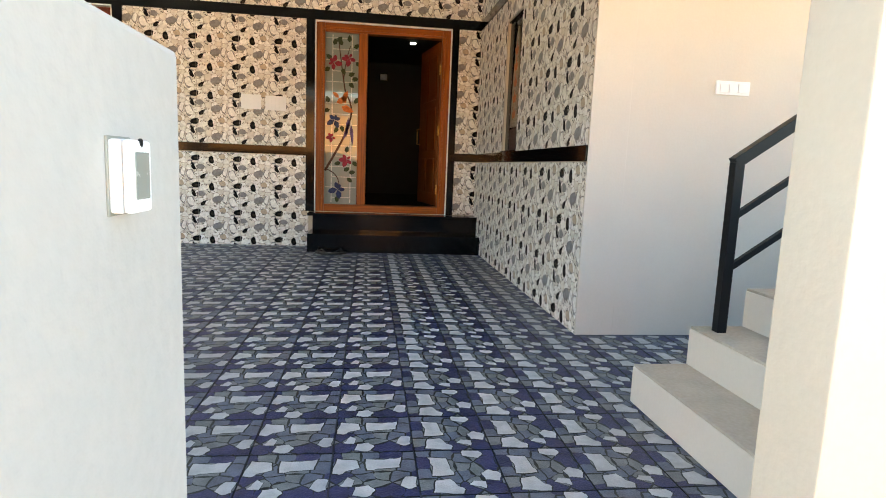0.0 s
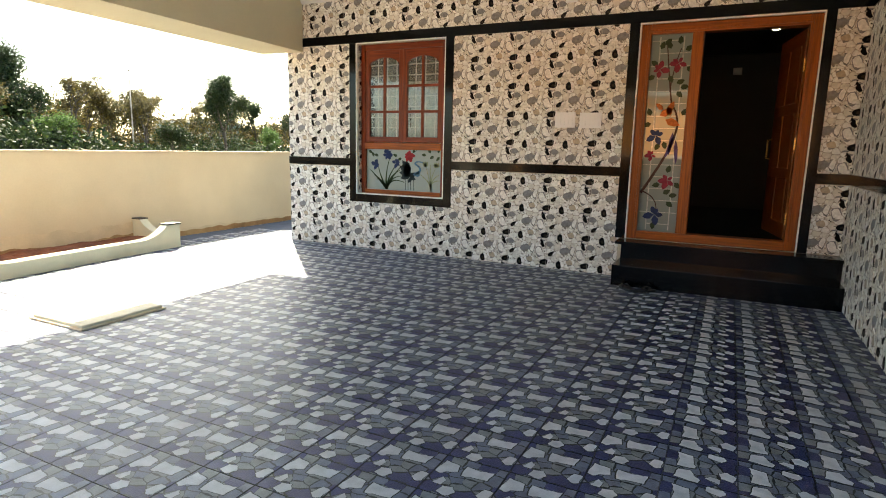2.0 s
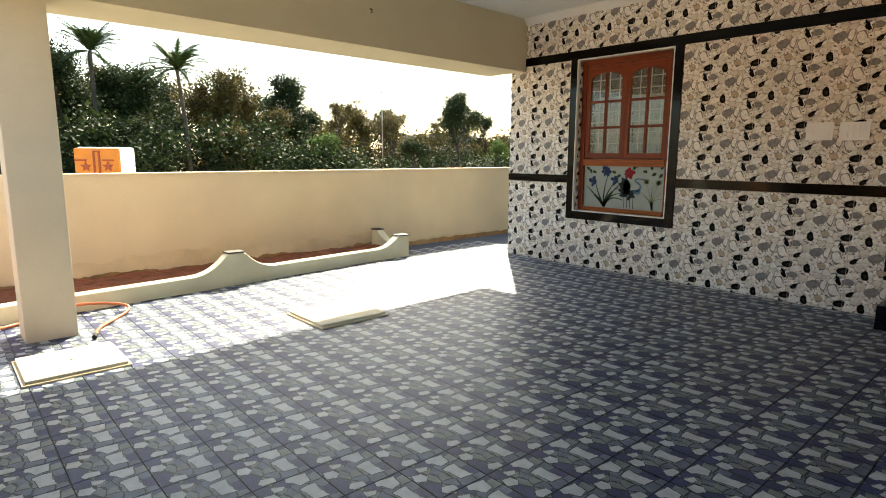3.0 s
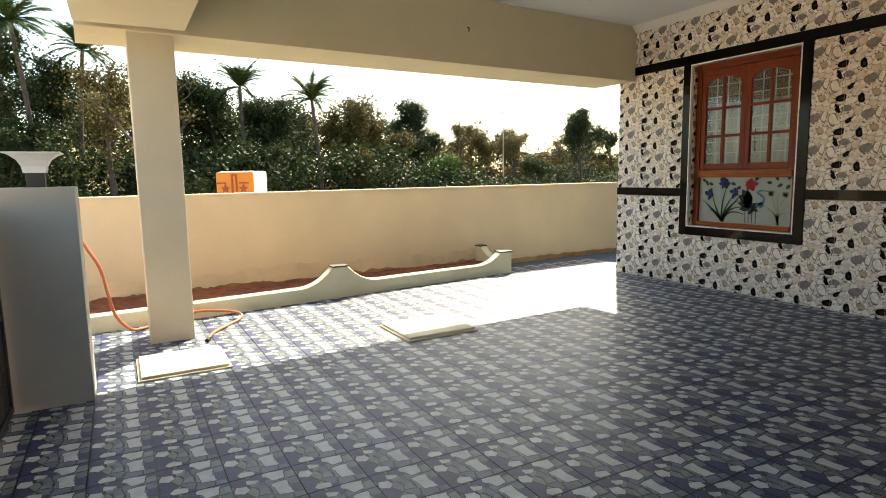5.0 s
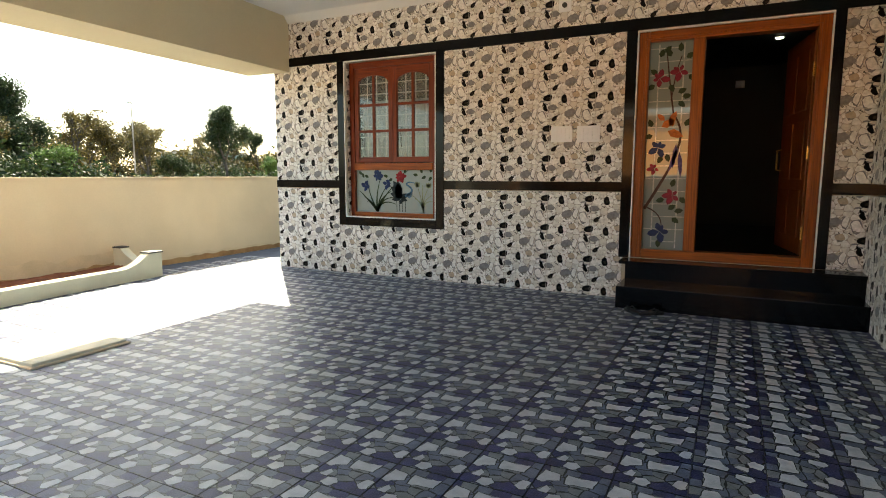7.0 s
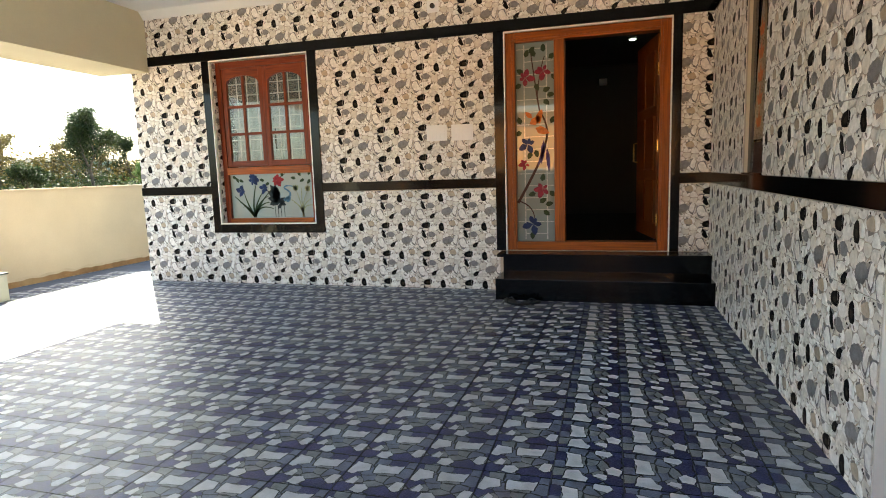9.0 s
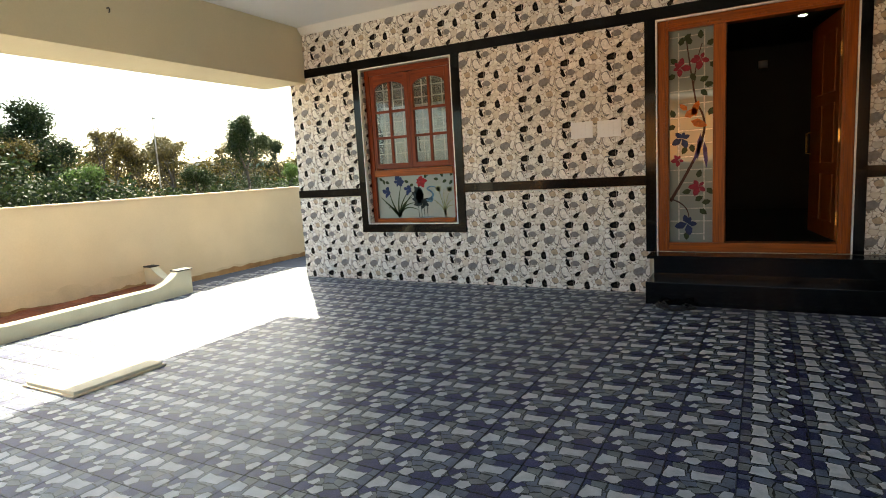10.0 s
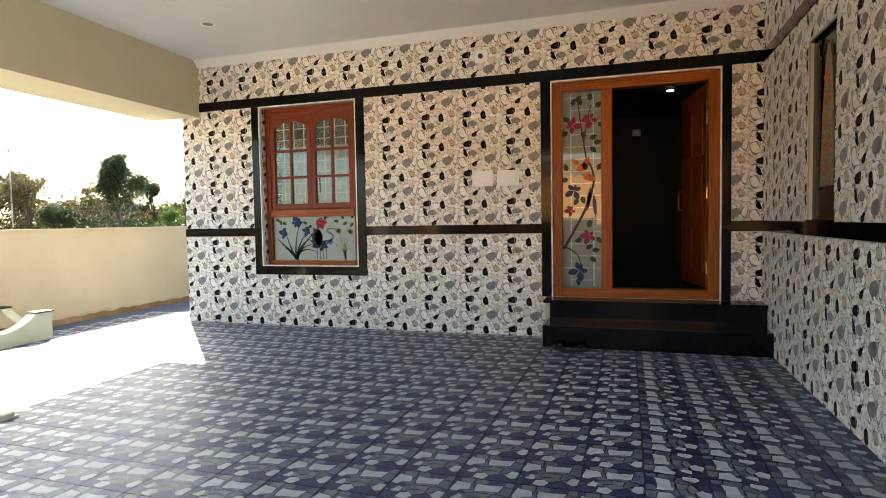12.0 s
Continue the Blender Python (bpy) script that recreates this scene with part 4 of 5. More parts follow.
def tree(at, height, spread, mat, seed, label, leaves=2600, bare=0.0, trunk=0.12, name="tree"):
    """A tapered trunk that forks into limbs, with leaves round the twigs."""
    rng = random.Random(seed)
    height *= 1.0 if at[1] < 10 else 1.1
    t = thing(name, at, label, "tree", "trees beyond the wall")
    leaves = int(leaves * 4.6)
    base = Vector(at)
    bm = bmesh.new()
    tips = []

    def grow(p, d, length, r, depth):
        pts = [p]
        for _ in range(4):
            d = (d + Vector((rng.uniform(-1, 1), rng.uniform(-1, 1), rng.uniform(-0.3, 0.6))) * 0.16).normalized()
            pts.append(pts[-1] + d * length / 4)
        tube(pts, r, 6 if depth < 2 else 4, bm, r * 0.55)
        if depth >= 3:
            tips.append(pts[-1])
            tips.append(pts[2])
            return
        if depth >= 1:
            tips.append(pts[-1])
            tips.append(pts[3])
        for k in range(rng.randint(3, 4)):
            a = rng.uniform(0, math.tau)
            out = Vector((math.cos(a), math.sin(a), rng.uniform(0.3, 1.1))).normalized()
            out = (out * spread + d * (1.2 - 0.5 * spread)).normalized()
            grow(pts[-1] if k else pts[3], out, length * rng.uniform(0.5, 0.75), r * 0.5, depth + 1)

    grow(base, Vector((rng.uniform(-0.1, 0.1), rng.uniform(-0.1, 0.1), 1)), height * 0.36, trunk, 0)
    top = max(p.z for p in tips) - base.z
    k = height * 0.95 / top
    for v in bm.verts:
        v.co = base + (v.co - base) * k
    tips = [(base + (p - base) * k, height * rng.uniform(0.03, 0.09)) for p in tips]
    if bare < 0.6:
        for _ in range(26 if bare < 0.2 else 20):
            a, q = rng.uniform(0, math.tau), rng.random()
            tips.append((base + Vector((math.cos(a) * height * 0.30 * q ** 0.5 * spread, math.sin(a) * height * 0.30 * q ** 0.5 * spread, height * rng.uniform(0.12, 0.75))), height * rng.uniform(0.04, 0.11)))
    part("trunk", bm, BARK, t)
    if bare < 1:
        rng.shuffle(tips)
        me = leaf_cloud(rng, tips[: max(8, int(len(tips) * (1 - bare)))], int(leaves * (1 - bare)), 0.05 + height * 0.0105)
        me.materials.append(mat)
        ob = new("crown", me)
        ob.parent, ob.matrix_parent_inverse = t, HOME[t].inverted()
    return t


def palm(at, height, seed):
    """A coconut palm: a leaning trunk and drooping feathered fronds."""
    rng = random.Random(seed)
    t = thing("coconut_palm", at, "coconut palm with drooping green fronds", "palm tree", "trees beyond the wall")
    base = Vector(at)
    lean = Vector((rng.uniform(-0.6, 0.6), rng.uniform(-0.6, 0.6), 0))
    pts = [base + lean * (k / 8) ** 2 + Vector((0, 0, height * k / 8)) for k in range(9)]
    part("trunk", tube(pts, 0.12, 8, None, 0.08), BARK, t)
    verts, faces = [], []
    for f in range(34):
        a = f * 2.4 + rng.uniform(-0.2, 0.2)
        out = Vector((math.cos(a), math.sin(a), 0))
        up = rng.uniform(-0.1, 2.6)
        ln = rng.uniform(1.2, 1.8)
        prev = pts[-1]
        d = (out + Vector((0, 0, up))).normalized()
        for k in range(14):
            d = (d + Vector((0, 0, -0.075))).normalized()
            p = prev + d * ln / 14
            side = d.cross(Vector((0, 0, 1))).normalized()
            w = 0.30 * math.sin(math.pi * (k + 1.5) / 16)
            for sgn in (-1, 1):
                for j in (0, 0.33, 0.66):
                    q = prev.lerp(p, j)
                    n = len(verts)
                    tipp = q + side * sgn * w * rng.uniform(0.8, 1.1) + d * 0.34 - Vector((0, 0, 0.04 + 0.12 * rng.random()))
                    verts += [q, q + d * 0.06, tipp]
                    faces.append((n, n + 1, n + 2))
            n = len(verts)
            verts += [prev + side * 0.02, prev - side * 0.02, p - side * 0.02, p + side * 0.02]
            faces.append((n, n + 1, n + 2, n + 3))
            prev = p
    me = bpy.data.meshes.new("fronds")
    me.from_pydata([tuple(v) for v in verts], [], faces)
    me.materials.append(FROND)
    ob = new("fronds", me)
    ob.parent, ob.matrix_parent_inverse = t, HOME[t].inverted()


G = -0.34
DENSE = "dense dark green leafy tree"
tree((-34, -13, G), 9.5, 0.9, LEAVES[0], 11, DENSE, 5000, 0.0, 0.2)
tree((-33, -9.5, G), 8.6, 0.9, LEAVES[0], 12, DENSE, 5000, 0.0, 0.2)
tree((-29, -6.5, G), 7.2, 0.8, LEAVES[1], 13, "tall bare-branched tree with sparse leaves", 3000, 0.55, 0.16)
tree((-35, -5.0, G), 7.6, 0.95, LEAVES[0], 14, DENSE, 5200, 0.0, 0.2)
tree((-36, -1.0, G), 7.0, 0.95, LEAVES[0], 15, DENSE, 5200, 0.0, 0.2)
tree((-34, 2.0, G), 6.4, 1.0, LEAVES[0], 16, DENSE, 5000, 0.0, 0.18)
tree((-36, 6.6, G), 6.9, 0.85, LEAVES[1], 17, "olive green tree with brownish crown", 4600, 0.05, 0.15)
tree((-36, 9.6, G), 6.2, 0.9, LEAVES[1], 18, "olive green tree with brownish crown", 4600, 0.05, 0.15)
tree((-37, 12.5, G), 4.6, 1.0, LEAVES[0], 19, DENSE, 3600, 0.0, 0.12)
tree((-38, 15.4, G), 5.6, 0.8, LEAVES[1], 20, "thin half-bare tree in the field", 2400, 0.45, 0.10)
tree((-39, 18.5, G), 5.0, 0.85, LEAVES[1], 21, "thin half-bare tree in the field", 2600, 0.35, 0.10)
tree((-40, 22.5, G), 4.8, 0.9, LEAVES[1], 22, "thin half-bare tree in the field", 2400, 0.4, 0.10)
tree((-33, 23.3, G), 5.8, 0.9, LEAVES[0], 23, "small dark round-headed tree", 4600, 0.0, 0.12)
tree((-44, 33, G), 5.4, 0.85, LEAVES[1], 24, "thin half-bare tree in the field", 2400, 0.35, 0.10)
tree((-46, 40, G), 6.0, 0.85, LEAVES[0], 25, "distant green leafy tree", 3000, 0.1, 0.12)
tree((-44, 47, G), 6.0, 0.85, LEAVES[1], 26, "thin half-bare tree in the field", 2600, 0.3, 0.12)
tree((-46, 27, G), 5.6, 0.9, LEAVES[1], 27, "distant green leafy tree", 3000, 0.2, 0.12)
tree((-30, 5.0, G), 3.2, 1.1, LEAVES[1], 28, "low scrubby dark green tree", 3000, 0.0, 0.08)
tree((-31, 11.0, G), 2.8, 1.1, LEAVES[2], 29, "low bright green bushy tree", 3000, 0.0, 0.08)
tree((-30, 0.0, G), 3.4, 1.1, LEAVES[0], 30, "low scrubby dark green tree", 3200, 0.0, 0.08)
tree((-34, 29.0, G), 2.9, 1.2, LEAVES[2], 31, "low bright green bushy tree", 3400, 0.0, 0.08)
tree((-30, -4.0, G), 3.6, 1.1, LEAVES[0], 32, "low scrubby dark green tree", 3200, 0.0, 0.08)
tree((-29, -10, G), 4.4, 1.0, LEAVES[0], 33, "low scrubby dark green tree", 3600, 0.0, 0.1)
tree((-40, -20, G), 9.0, 0.95, LEAVES[0], 34, DENSE, 5000, 0.0, 0.2)
tree((-36, 55, G), 6.5, 0.9, LEAVES[1], 35, "distant green leafy tree", 3000, 0.1, 0.12)
tree((-30, 16.5, G), 2.6, 1.1, LEAVES[0], 36, "low scrubby dark green tree", 2800, 0.0, 0.08)
tree((-24, -5.45, G), 5.9, 0.9, LEAVES[1], 71, "tall bare-branched grey tree", 700, 0.85, 0.09)
for k in range(9):
    tree((-40 - 1.5 * (k % 2), -17 + 3.6 * k, G), 8.4 - 0.25 * k + 0.5 * math.sin(5 * k), 1.0, LEAVES[k % 2], 60 + k, DENSE, 3600, 0.0, 0.18)
for k in range(11):
    tree((-41 - 2.5 * (k % 3), 9 + 3.4 * k, G), 5.2 + 0.9 * math.sin(3.1 * k), 0.75, LEAVES[(k // 2) % 2], 80 + k, "thin half-bare tree in the field", 1500, 0.5, 0.08)
palm((-33, -0.2, G), 6.6, 51)
palm((-30, 3.0, G), 5.6, 52)
palm((-32, -7.6, G), 7.6, 53)
palm((-30, -9.0, G), 8.0, 54)
palm((-42, 12.0, G), 5.0, 55)
# low scrub as one mass of leaves
rng = random.Random(5)
clumps = [(Vector((-28 - 10 * rng.random() - max(0, y) * 0.12, y + rng.uniform(-1, 1), 0.1 + rng.random() * (2.6 if y < 8 else 1.5 if y < 14 else 0.7))), rng.uniform(0.5, 1.1)) for y in [k * 0.42 - 22 for k in range(190)] for _ in range(3 if y < 13 else 1)]
me = leaf_cloud(rng, clumps, 95000, 0.22)
me.materials.append(LEAVES[0])
tagged(new("scrub", me), "tangled dark undergrowth below the trees", "scrub", "", "stuff")
rng = random.Random(6)
clumps = [(Vector((-40 - 10 * rng.random() - max(0, y) * 0.15, y, 0.6 + rng.random() * (5.2 if y < 10 else 3.4 if y < 26 else 2.8))), rng.uniform(0.5, 1.5)) for y in [k * 0.8 - 30 for k in range(130)] for _ in range(2)]
me = leaf_cloud(rng, clumps, 110000, 0.3)
me.materials.append(LEAVES[1])
tagged(new("far_wood", me), "far belt of woodland", "woodland", "", "stuff")
clumps = [(Vector((-16 - 14 * rng.random(), y, -0.25)), 0.35) for y in [k * 0.25 - 20 for k in range(260)]]
me = leaf_cloud(rng, clumps, 14000, 0.16)
me.materials.append(LEAVES[3])
tagged(new("dry_grass", me), "dry yellow grass tufts on the open ground", "grass", "", "stuff")

# far teal building and fence posts
far = thing("building", (-52, 38, G), "far flat-roofed teal building among trees", "building")
part("wall", boxes([((-55, 35, G), (-50, 42, 3.4))]), TEAL, far)
part("roof", box((-55.2, 34.8, 3.4), (-49.8, 42.2, 3.7), 0.03), CEMENT, far)
for k in range(3):
    part("window", box((-49.99, 36.0 + k * 2, 1.6), (-49.93, 37.0 + k * 2, 2.9), 0.02), PANE_DARK, far)
post = thing("fence_post", (-25, 14, G), "thin weathered fence post in the field", "post", "fence posts")
part("post", tube([(-25, 14, G), (-25, 14, 0.95)], 0.045, 6), BARK, post)
for k in range(1, 16):
    copy_thing(post, Matrix.Translation((-25 - 0.25 * k, 14 + 1.7 * k, G)))
pole = thing("electric_pole", (-40, 21.5, G), "thin concrete electric pole", "pole")
part("shaft", tube([(-40, 21.5, G), (-40, 21.5, 6.6)], 0.06, 8, None, 0.04), CEMENT, pole)
part("cross_arm", box((-40.05, 21.2, 6.35), (-39.95, 21.8, 6.42), 0.01), CEMENT, pole)

# orange goods vehicle behind the wall
van = thing("goods_van", (-14.0, -3.77, G), "small goods van with an orange rear and white sides", "van")
part("body", box((-14.75, -4.18, 0.05), (-14.05, -3.36, 1.60), 0.06), PLASTIC, van, "white cargo box")
rear = part("rear_face", box((-14.07, -4.20, 0.1), (-14.0, -3.34, 1.58), 0.03), ORANGE, van, "orange rear doors")
part("door_post", boxes([((-14.004, -3.84, 0.25), (-13.985, -3.80, 1.50)), ((-14.004, -3.74, 0.25), (-13.985, -3.70, 1.50)), ((-14.004, -3.84, 1.50), (-13.985, -3.70, 1.53))], 0.004), RED_PAINT, rear)
for y in (-4.08, -3.56):
    part("hinge", box((-14.004, y - 0.1, 1.33), (-13.98, y + 0.12, 1.36), 0.004), RED_PAINT, rear)
for y in (-3.98, -3.56):
    bm = prism([(y + (0.11 if k % 2 == 0 else 0.05) * math.sin(k * math.tau / 10), 1.22 + (0.11 if k % 2 == 0 else 0.05) * math.cos(k * math.tau / 10)) for k in range(10)], "x", -14.004, -13.985)
    part("star", bm, RED_PAINT, rear)
for x in (-14.55,):
    for y in (-4.15, -3.35):
        part("wheel", tube([(x, y, G + 0.25), (x, y + 0.14, G + 0.25)], 0.25, 16), RUBBER, van)

van.matrix_basis = Matrix.Translation((-14.0, -4.02, G)) @ Matrix.Rotation(radians(-38), 4, "Z")

# neighbour's brick house across the street, mirrored in the door glass
house = thing("neighbour_house", (-3, -16, -0.3), "low orange brick house with white bands across the street", "house")
part("wall", boxes([((-9, -20, -0.3), (2.5, -16, 3.4))]), BRICK, house)
for z in (0.5, 0.75, 1.0, 1.25, 2.9):
    part("white_band", box((-9.02, -16.04, z), (2.52, -15.98, z + 0.07), 0.005), WHITE, house)
part("roof", box((-9.3, -20.3, 3.4), (2.8, -15.6, 3.55), 0.02), CEMENT, house)


# ---- printed tiles ----
def clip(poly, nx, ny, d):
    """The part of a polygon with nx*x + ny*y <= d."""
    out = []
    for (ax, ay), (bx, by) in zip(poly, poly[1:] + poly[:1]):
        fa, fb = nx * ax + ny * ay - d, nx * bx + ny * by - d
        if fa <= 0:
            out.append((ax, ay))
        if (fa < 0 < fb) or (fb < 0 < fa):
            s = fa / (fa - fb)
            out.append((ax + (bx - ax) * s, ay + (by - ay) * s))
    return out


def clip_rect(poly, x0, x1, y0, y1):
    for nx, ny, d in ((-1, 0, -x0), (1, 0, x1), (0, -1, -y0), (0, 1, y1)):
        if len(poly) < 3:
            return []
        poly = clip(poly, nx, ny, d)
    return poly if len(poly) >= 3 else []


def stone_cells(seeds, w, h, gap, soften, rough=0.0):
    """Stones of a print that repeats every w by h: cells round seeds (x, y, weight, colour)."""
    cells = []
    rng = random.Random(8)
    for i, (sx, sy, sw, kind) in enumerate(seeds):
        poly = [(sx - w, sy - h), (sx + w, sy - h), (sx + w, sy + h), (sx - w, sy + h)]
        for j, (tx, ty, tw, _) in enumerate(seeds):
            for ox in (-w, 0, w):
                for oy in (-h, 0, h):
                    qx, qy = tx + ox, ty + oy
                    if (j == i and not (ox or oy)) or len(poly) < 3:
                        continue
                    dx, dy = qx - sx, qy - sy
                    ln = math.hypot(dx, dy)
                    if ln > 0.22:
                        continue
                    mid_d = (qx * qx + qy * qy - sx * sx - sy * sy + sw - tw) / (2 * ln)
                    poly = clip(poly, dx / ln, dy / ln, mid_d - gap)
        if len(poly) < 3:
            continue
        if rough:
            uneven = []
            for (ax, ay), (bx, by) in zip(poly, poly[1:] + poly[:1]):
                uneven.append((ax, ay))
                if math.hypot(bx - ax, by - ay) > 0.022:
                    uneven.append(((ax + bx) / 2 + rng.uniform(-rough, rough), (ay + by) / 2 + rng.uniform(-rough, rough)))
            poly = uneven
        for _ in range(soften):
            poly = [q for (ax, ay), (bx, by) in zip(poly, poly[1:] + poly[:1]) for q in ((0.75 * ax + 0.25 * bx, 0.75 * ay + 0.25 * by), (0.25 * ax + 0.75 * bx, 0.25 * ay + 0.75 * by))]
        cells.append((poly, kind))
    full = []
    for poly, kind in cells:
        for ox in (-w, 0, w):
            for oy in (-h, 0, h):
                q = [(x + ox, y + oy) for x, y in poly]
                if max(p[0] for p in q) > 0 and min(p[0] for p in q) < w and max(p[1] for p in q) > 0 and min(p[1] for p in q) < h:
                    full.append((q, kind))
    return full


def tile_data(cells, x0, x1, y0, y1, thick, relief, inner, e=0.0018):
    """Vertices, faces and colours of one tile cut to a rectangle; z is out of the surface."""
    x0, x1, y0, y1 = x0 + e, x1 - e, y0 + e, y1 - e
    verts = [(x0, y0, 0), (x1, y0, 0), (x1, y1, 0), (x0, y1, 0), (x0, y0, thick), (x1, y0, thick), (x1, y1, thick), (x0, y1, thick)]
    faces = [(4, 5, 6, 7), (0, 1, 5, 4), (1, 2, 6, 5), (2, 3, 7, 6), (3, 0, 4, 7)]
    kinds = [0] * 5
    for poly, kind, *up in cells:
        lift = up[0] if up else 0.0
        poly = clip_rect(poly, x0 + 0.0008, x1 - 0.0008, y0 + 0.0008, y1 - 0.0008)
        if not poly:
            continue
        n, k = len(poly), len(verts)
        cx, cy = sum(p[0] for p in poly) / n, sum(p[1] for p in poly) / n
        if inner:
            verts += [(x, y, thick + 0.0003 + (relief if lift else 0)) for x, y in poly]
            verts += [(cx + (x - cx) * inner, cy + (y - cy) * inner, thick + relief + lift) for x, y in poly]
            faces += [(k + i, k + (i + 1) % n, k + n + (i + 1) % n, k + n + i) for i in range(n)]
            faces.append(tuple(range(k + n, k + 2 * n)))
            kinds += [kind] * (n + 1)
        else:
            verts += [(x, y, thick + relief + lift) for x, y in poly]
            faces.append(tuple(range(k, k + n)))
            kinds.append(kind)
    return verts, faces, kinds


def tile_mesh(data, mats, name="tile"):
    me = bpy.data.meshes.new(name)
    me.from_pydata(data[0], [], data[1])
    for m in mats:
        me.materials.append(m)
    me.polygons.foreach_set("material_index", data[2])
    me.update()
    return me


# pebble wall tiles, 484 x 323
TW, TH = 0.484, 0.323
rng = random.Random(21)
seeds = []
tries = 0
while len(seeds) < 34 and tries < 4000:
    tries += 1
    x, y = rng.uniform(0, TW), rng.uniform(0, TH)
    if all(math.hypot(min(abs(x - s[0]), TW - abs(x - s[0])), 1.3 * min(abs(y - s[1]), TH - abs(y - s[1]))) > 0.054 for s in seeds):
        seeds.append((x, y, rng.uniform(0, 0.0008), rng.choice((1, 2, 2, 1, 2, 6))))
PEBBLES.append(material("buff pebble", (0.68, 0.635, 0.565), 0.35, var=0.14, scale=30, fine=160, bump=0.1))
PEBBLES.append(material("brown pebble", (0.030, 0.023, 0.017), 0.5, var=0.4, scale=40, fine=200, bump=0.1, spec=0.08))
PEBBLES.append(material("sand pebble", (0.46, 0.37, 0.27), 0.35, var=0.2, scale=40, fine=200, bump=0.1))
PEBBLES.append(material("charcoal stone print", (0.20, 0.18, 0.165), 0.4, var=0.3, scale=40, fine=200, bump=0.1))
WALL_CELLS = stone_cells(seeds, TW, TH, 0.0016, 2)
PRINT_X, PRINT_Y = 0.457, 0.248      # where the first black stone lies on the tile


def pebble(cx, cy, rx, ry, turn, kind, lift, crag=0.09):
    """An uneven stone of the print, repeated where it runs over the tile's edge."""
    poly = []
    ph = rng.uniform(0, 6)
    cx, cy = (cx + PRINT_X) % TW, (cy + PRINT_Y) % TH
    for k in range(14):
        a = k * math.tau / 14
        f = 1 + crag * math.sin(2 * a + ph) + crag * 0.8 * math.sin(3 * a + 2 * ph) + crag * 0.5 * math.sin(7 * a + ph)
        x, y = math.copysign(abs(math.cos(a)) ** 0.75, math.cos(a)) * rx * f, math.copysign(abs(math.sin(a)) ** 0.75, math.sin(a)) * ry * f
        poly.append((cx + x * math.cos(turn) - y * math.sin(turn), cy + x * math.sin(turn) + y * math.cos(turn)))
    for ox in (-TW, 0, TW):
        for oy in (-TH, 0, TH):
            WALL_CELLS.append(([(x + ox, y + oy) for x, y in poly], kind, lift))


# shaded crevices between the pale stones
for _ in range(30):
    pebble(rng.uniform(0, TW), rng.uniform(0, TH), rng.uniform(0.010, 0.028), rng.uniform(0.004, 0.009), rng.uniform(-1.2, 1.2), rng.choice((9, 9, 0, 8, 3)), 0.0006, 0.2)
for _ in range(12):
    pebble(rng.uniform(0, TW), rng.uniform(0, TH), rng.uniform(0.004, 0.008), rng.uniform(0.004, 0.007), 0, 7, 0.0007, 0.2)
# greys with dark rims, sandy stones and the pale ringed stones
for cx, cy, rx, ry, turn, kind in [(0.058, -0.100, 0.044, 0.026, 0.15, 3), (0.248, -0.164, 0.056, 0.036, 0.1, 3), (0.307, 0.023, 0.034, 0.033, 0.4, 8)]:
    pebble(cx - 0.003, cy - 0.005, rx * 1.05, ry * 1.08, turn, 9, 0.0004, 0.14)
    pebble(cx, cy, rx, ry, turn, kind, 0.0009, 0.14)
for cx, cy, rx, ry, turn in [(-0.064, -0.20, 0.042, 0.066, 0.3), (0.335, -0.165, 0.030, 0.056, -0.15)]:
    pebble(cx, cy, rx, ry, turn, 3, 0.0004)
    pebble(cx + 0.002, cy + 0.003, rx * 0.82, ry * 0.86, turn, 2, 0.0009)
pebble(0.09, -0.03, 0.052, 0.030, 0.2, 2, 0.0009)
pebble(0.16, -0.235, 0.040, 0.030, -0.4, 1, 0.0009)
# the black stones with brown hearts
for cx, cy, rx, ry, turn in [(0.0, 0.0, 0.052, 0.032, 0.05), (0.18, -0.020, 0.032, 0.043, 0.25), (0.077, -0.222, 0.033, 0.022, 0.6)]:
    pebble(cx, cy, rx, ry, turn, 5, 0.0012)
    pebble(cx + 0.004, cy - 0.004, rx * 0.55, ry * 0.5, turn, 7, 0.0016)
pebble(-0.026, -0.104, 0.024, 0.036, 0.6, 5, 0.0012, 0.2)
pebble(-0.042, -0.066, 0.016, 0.012, -0.8, 5, 0.0011, 0.2)
pebble(0.100, -0.205, 0.020, 0.008, 0.8, 5, 0.0011, 0.2)
pebble(-0.062, 0.006, 0.012, 0.005, -0.3, 9, 0.0008, 0.2)


def tile_field(parent, m, u0, u1, v0, v1, base, made={}):
    """Covers a rectangle of a wall with tiles laid up from base; cut ones get meshes of their own."""
    m = m @ Matrix.Translation((0, base, 0))
    v0, v1 = v0 - base, v1 - base
    for i in range(math.floor(u0 / TW + 1e-6), math.ceil(u1 / TW - 1e-6)):
        for j in range(math.floor(v0 / TH + 1e-6), math.ceil(v1 / TH - 1e-6)):
            a, b = max(0, u0 - i * TW), min(TW, u1 - i * TW)
            c, d = max(0, v0 - j * TH), min(TH, v1 - j * TH)
            if b - a < 0.012 or d - c < 0.012:
                continue
            key = tuple(round(q, 3) for q in (a, b, c, d))
            if key not in made:
                made[key] = tile_mesh(tile_data(WALL_CELLS, *key, 0.008, 0.0045, 0.72, 0.0008), PEBBLES)
            ob = new("tile", made[key])
            ob.parent = parent
            ob.matrix_basis = m @ Matrix.Translation((i * TW, j * TH, 0.003))


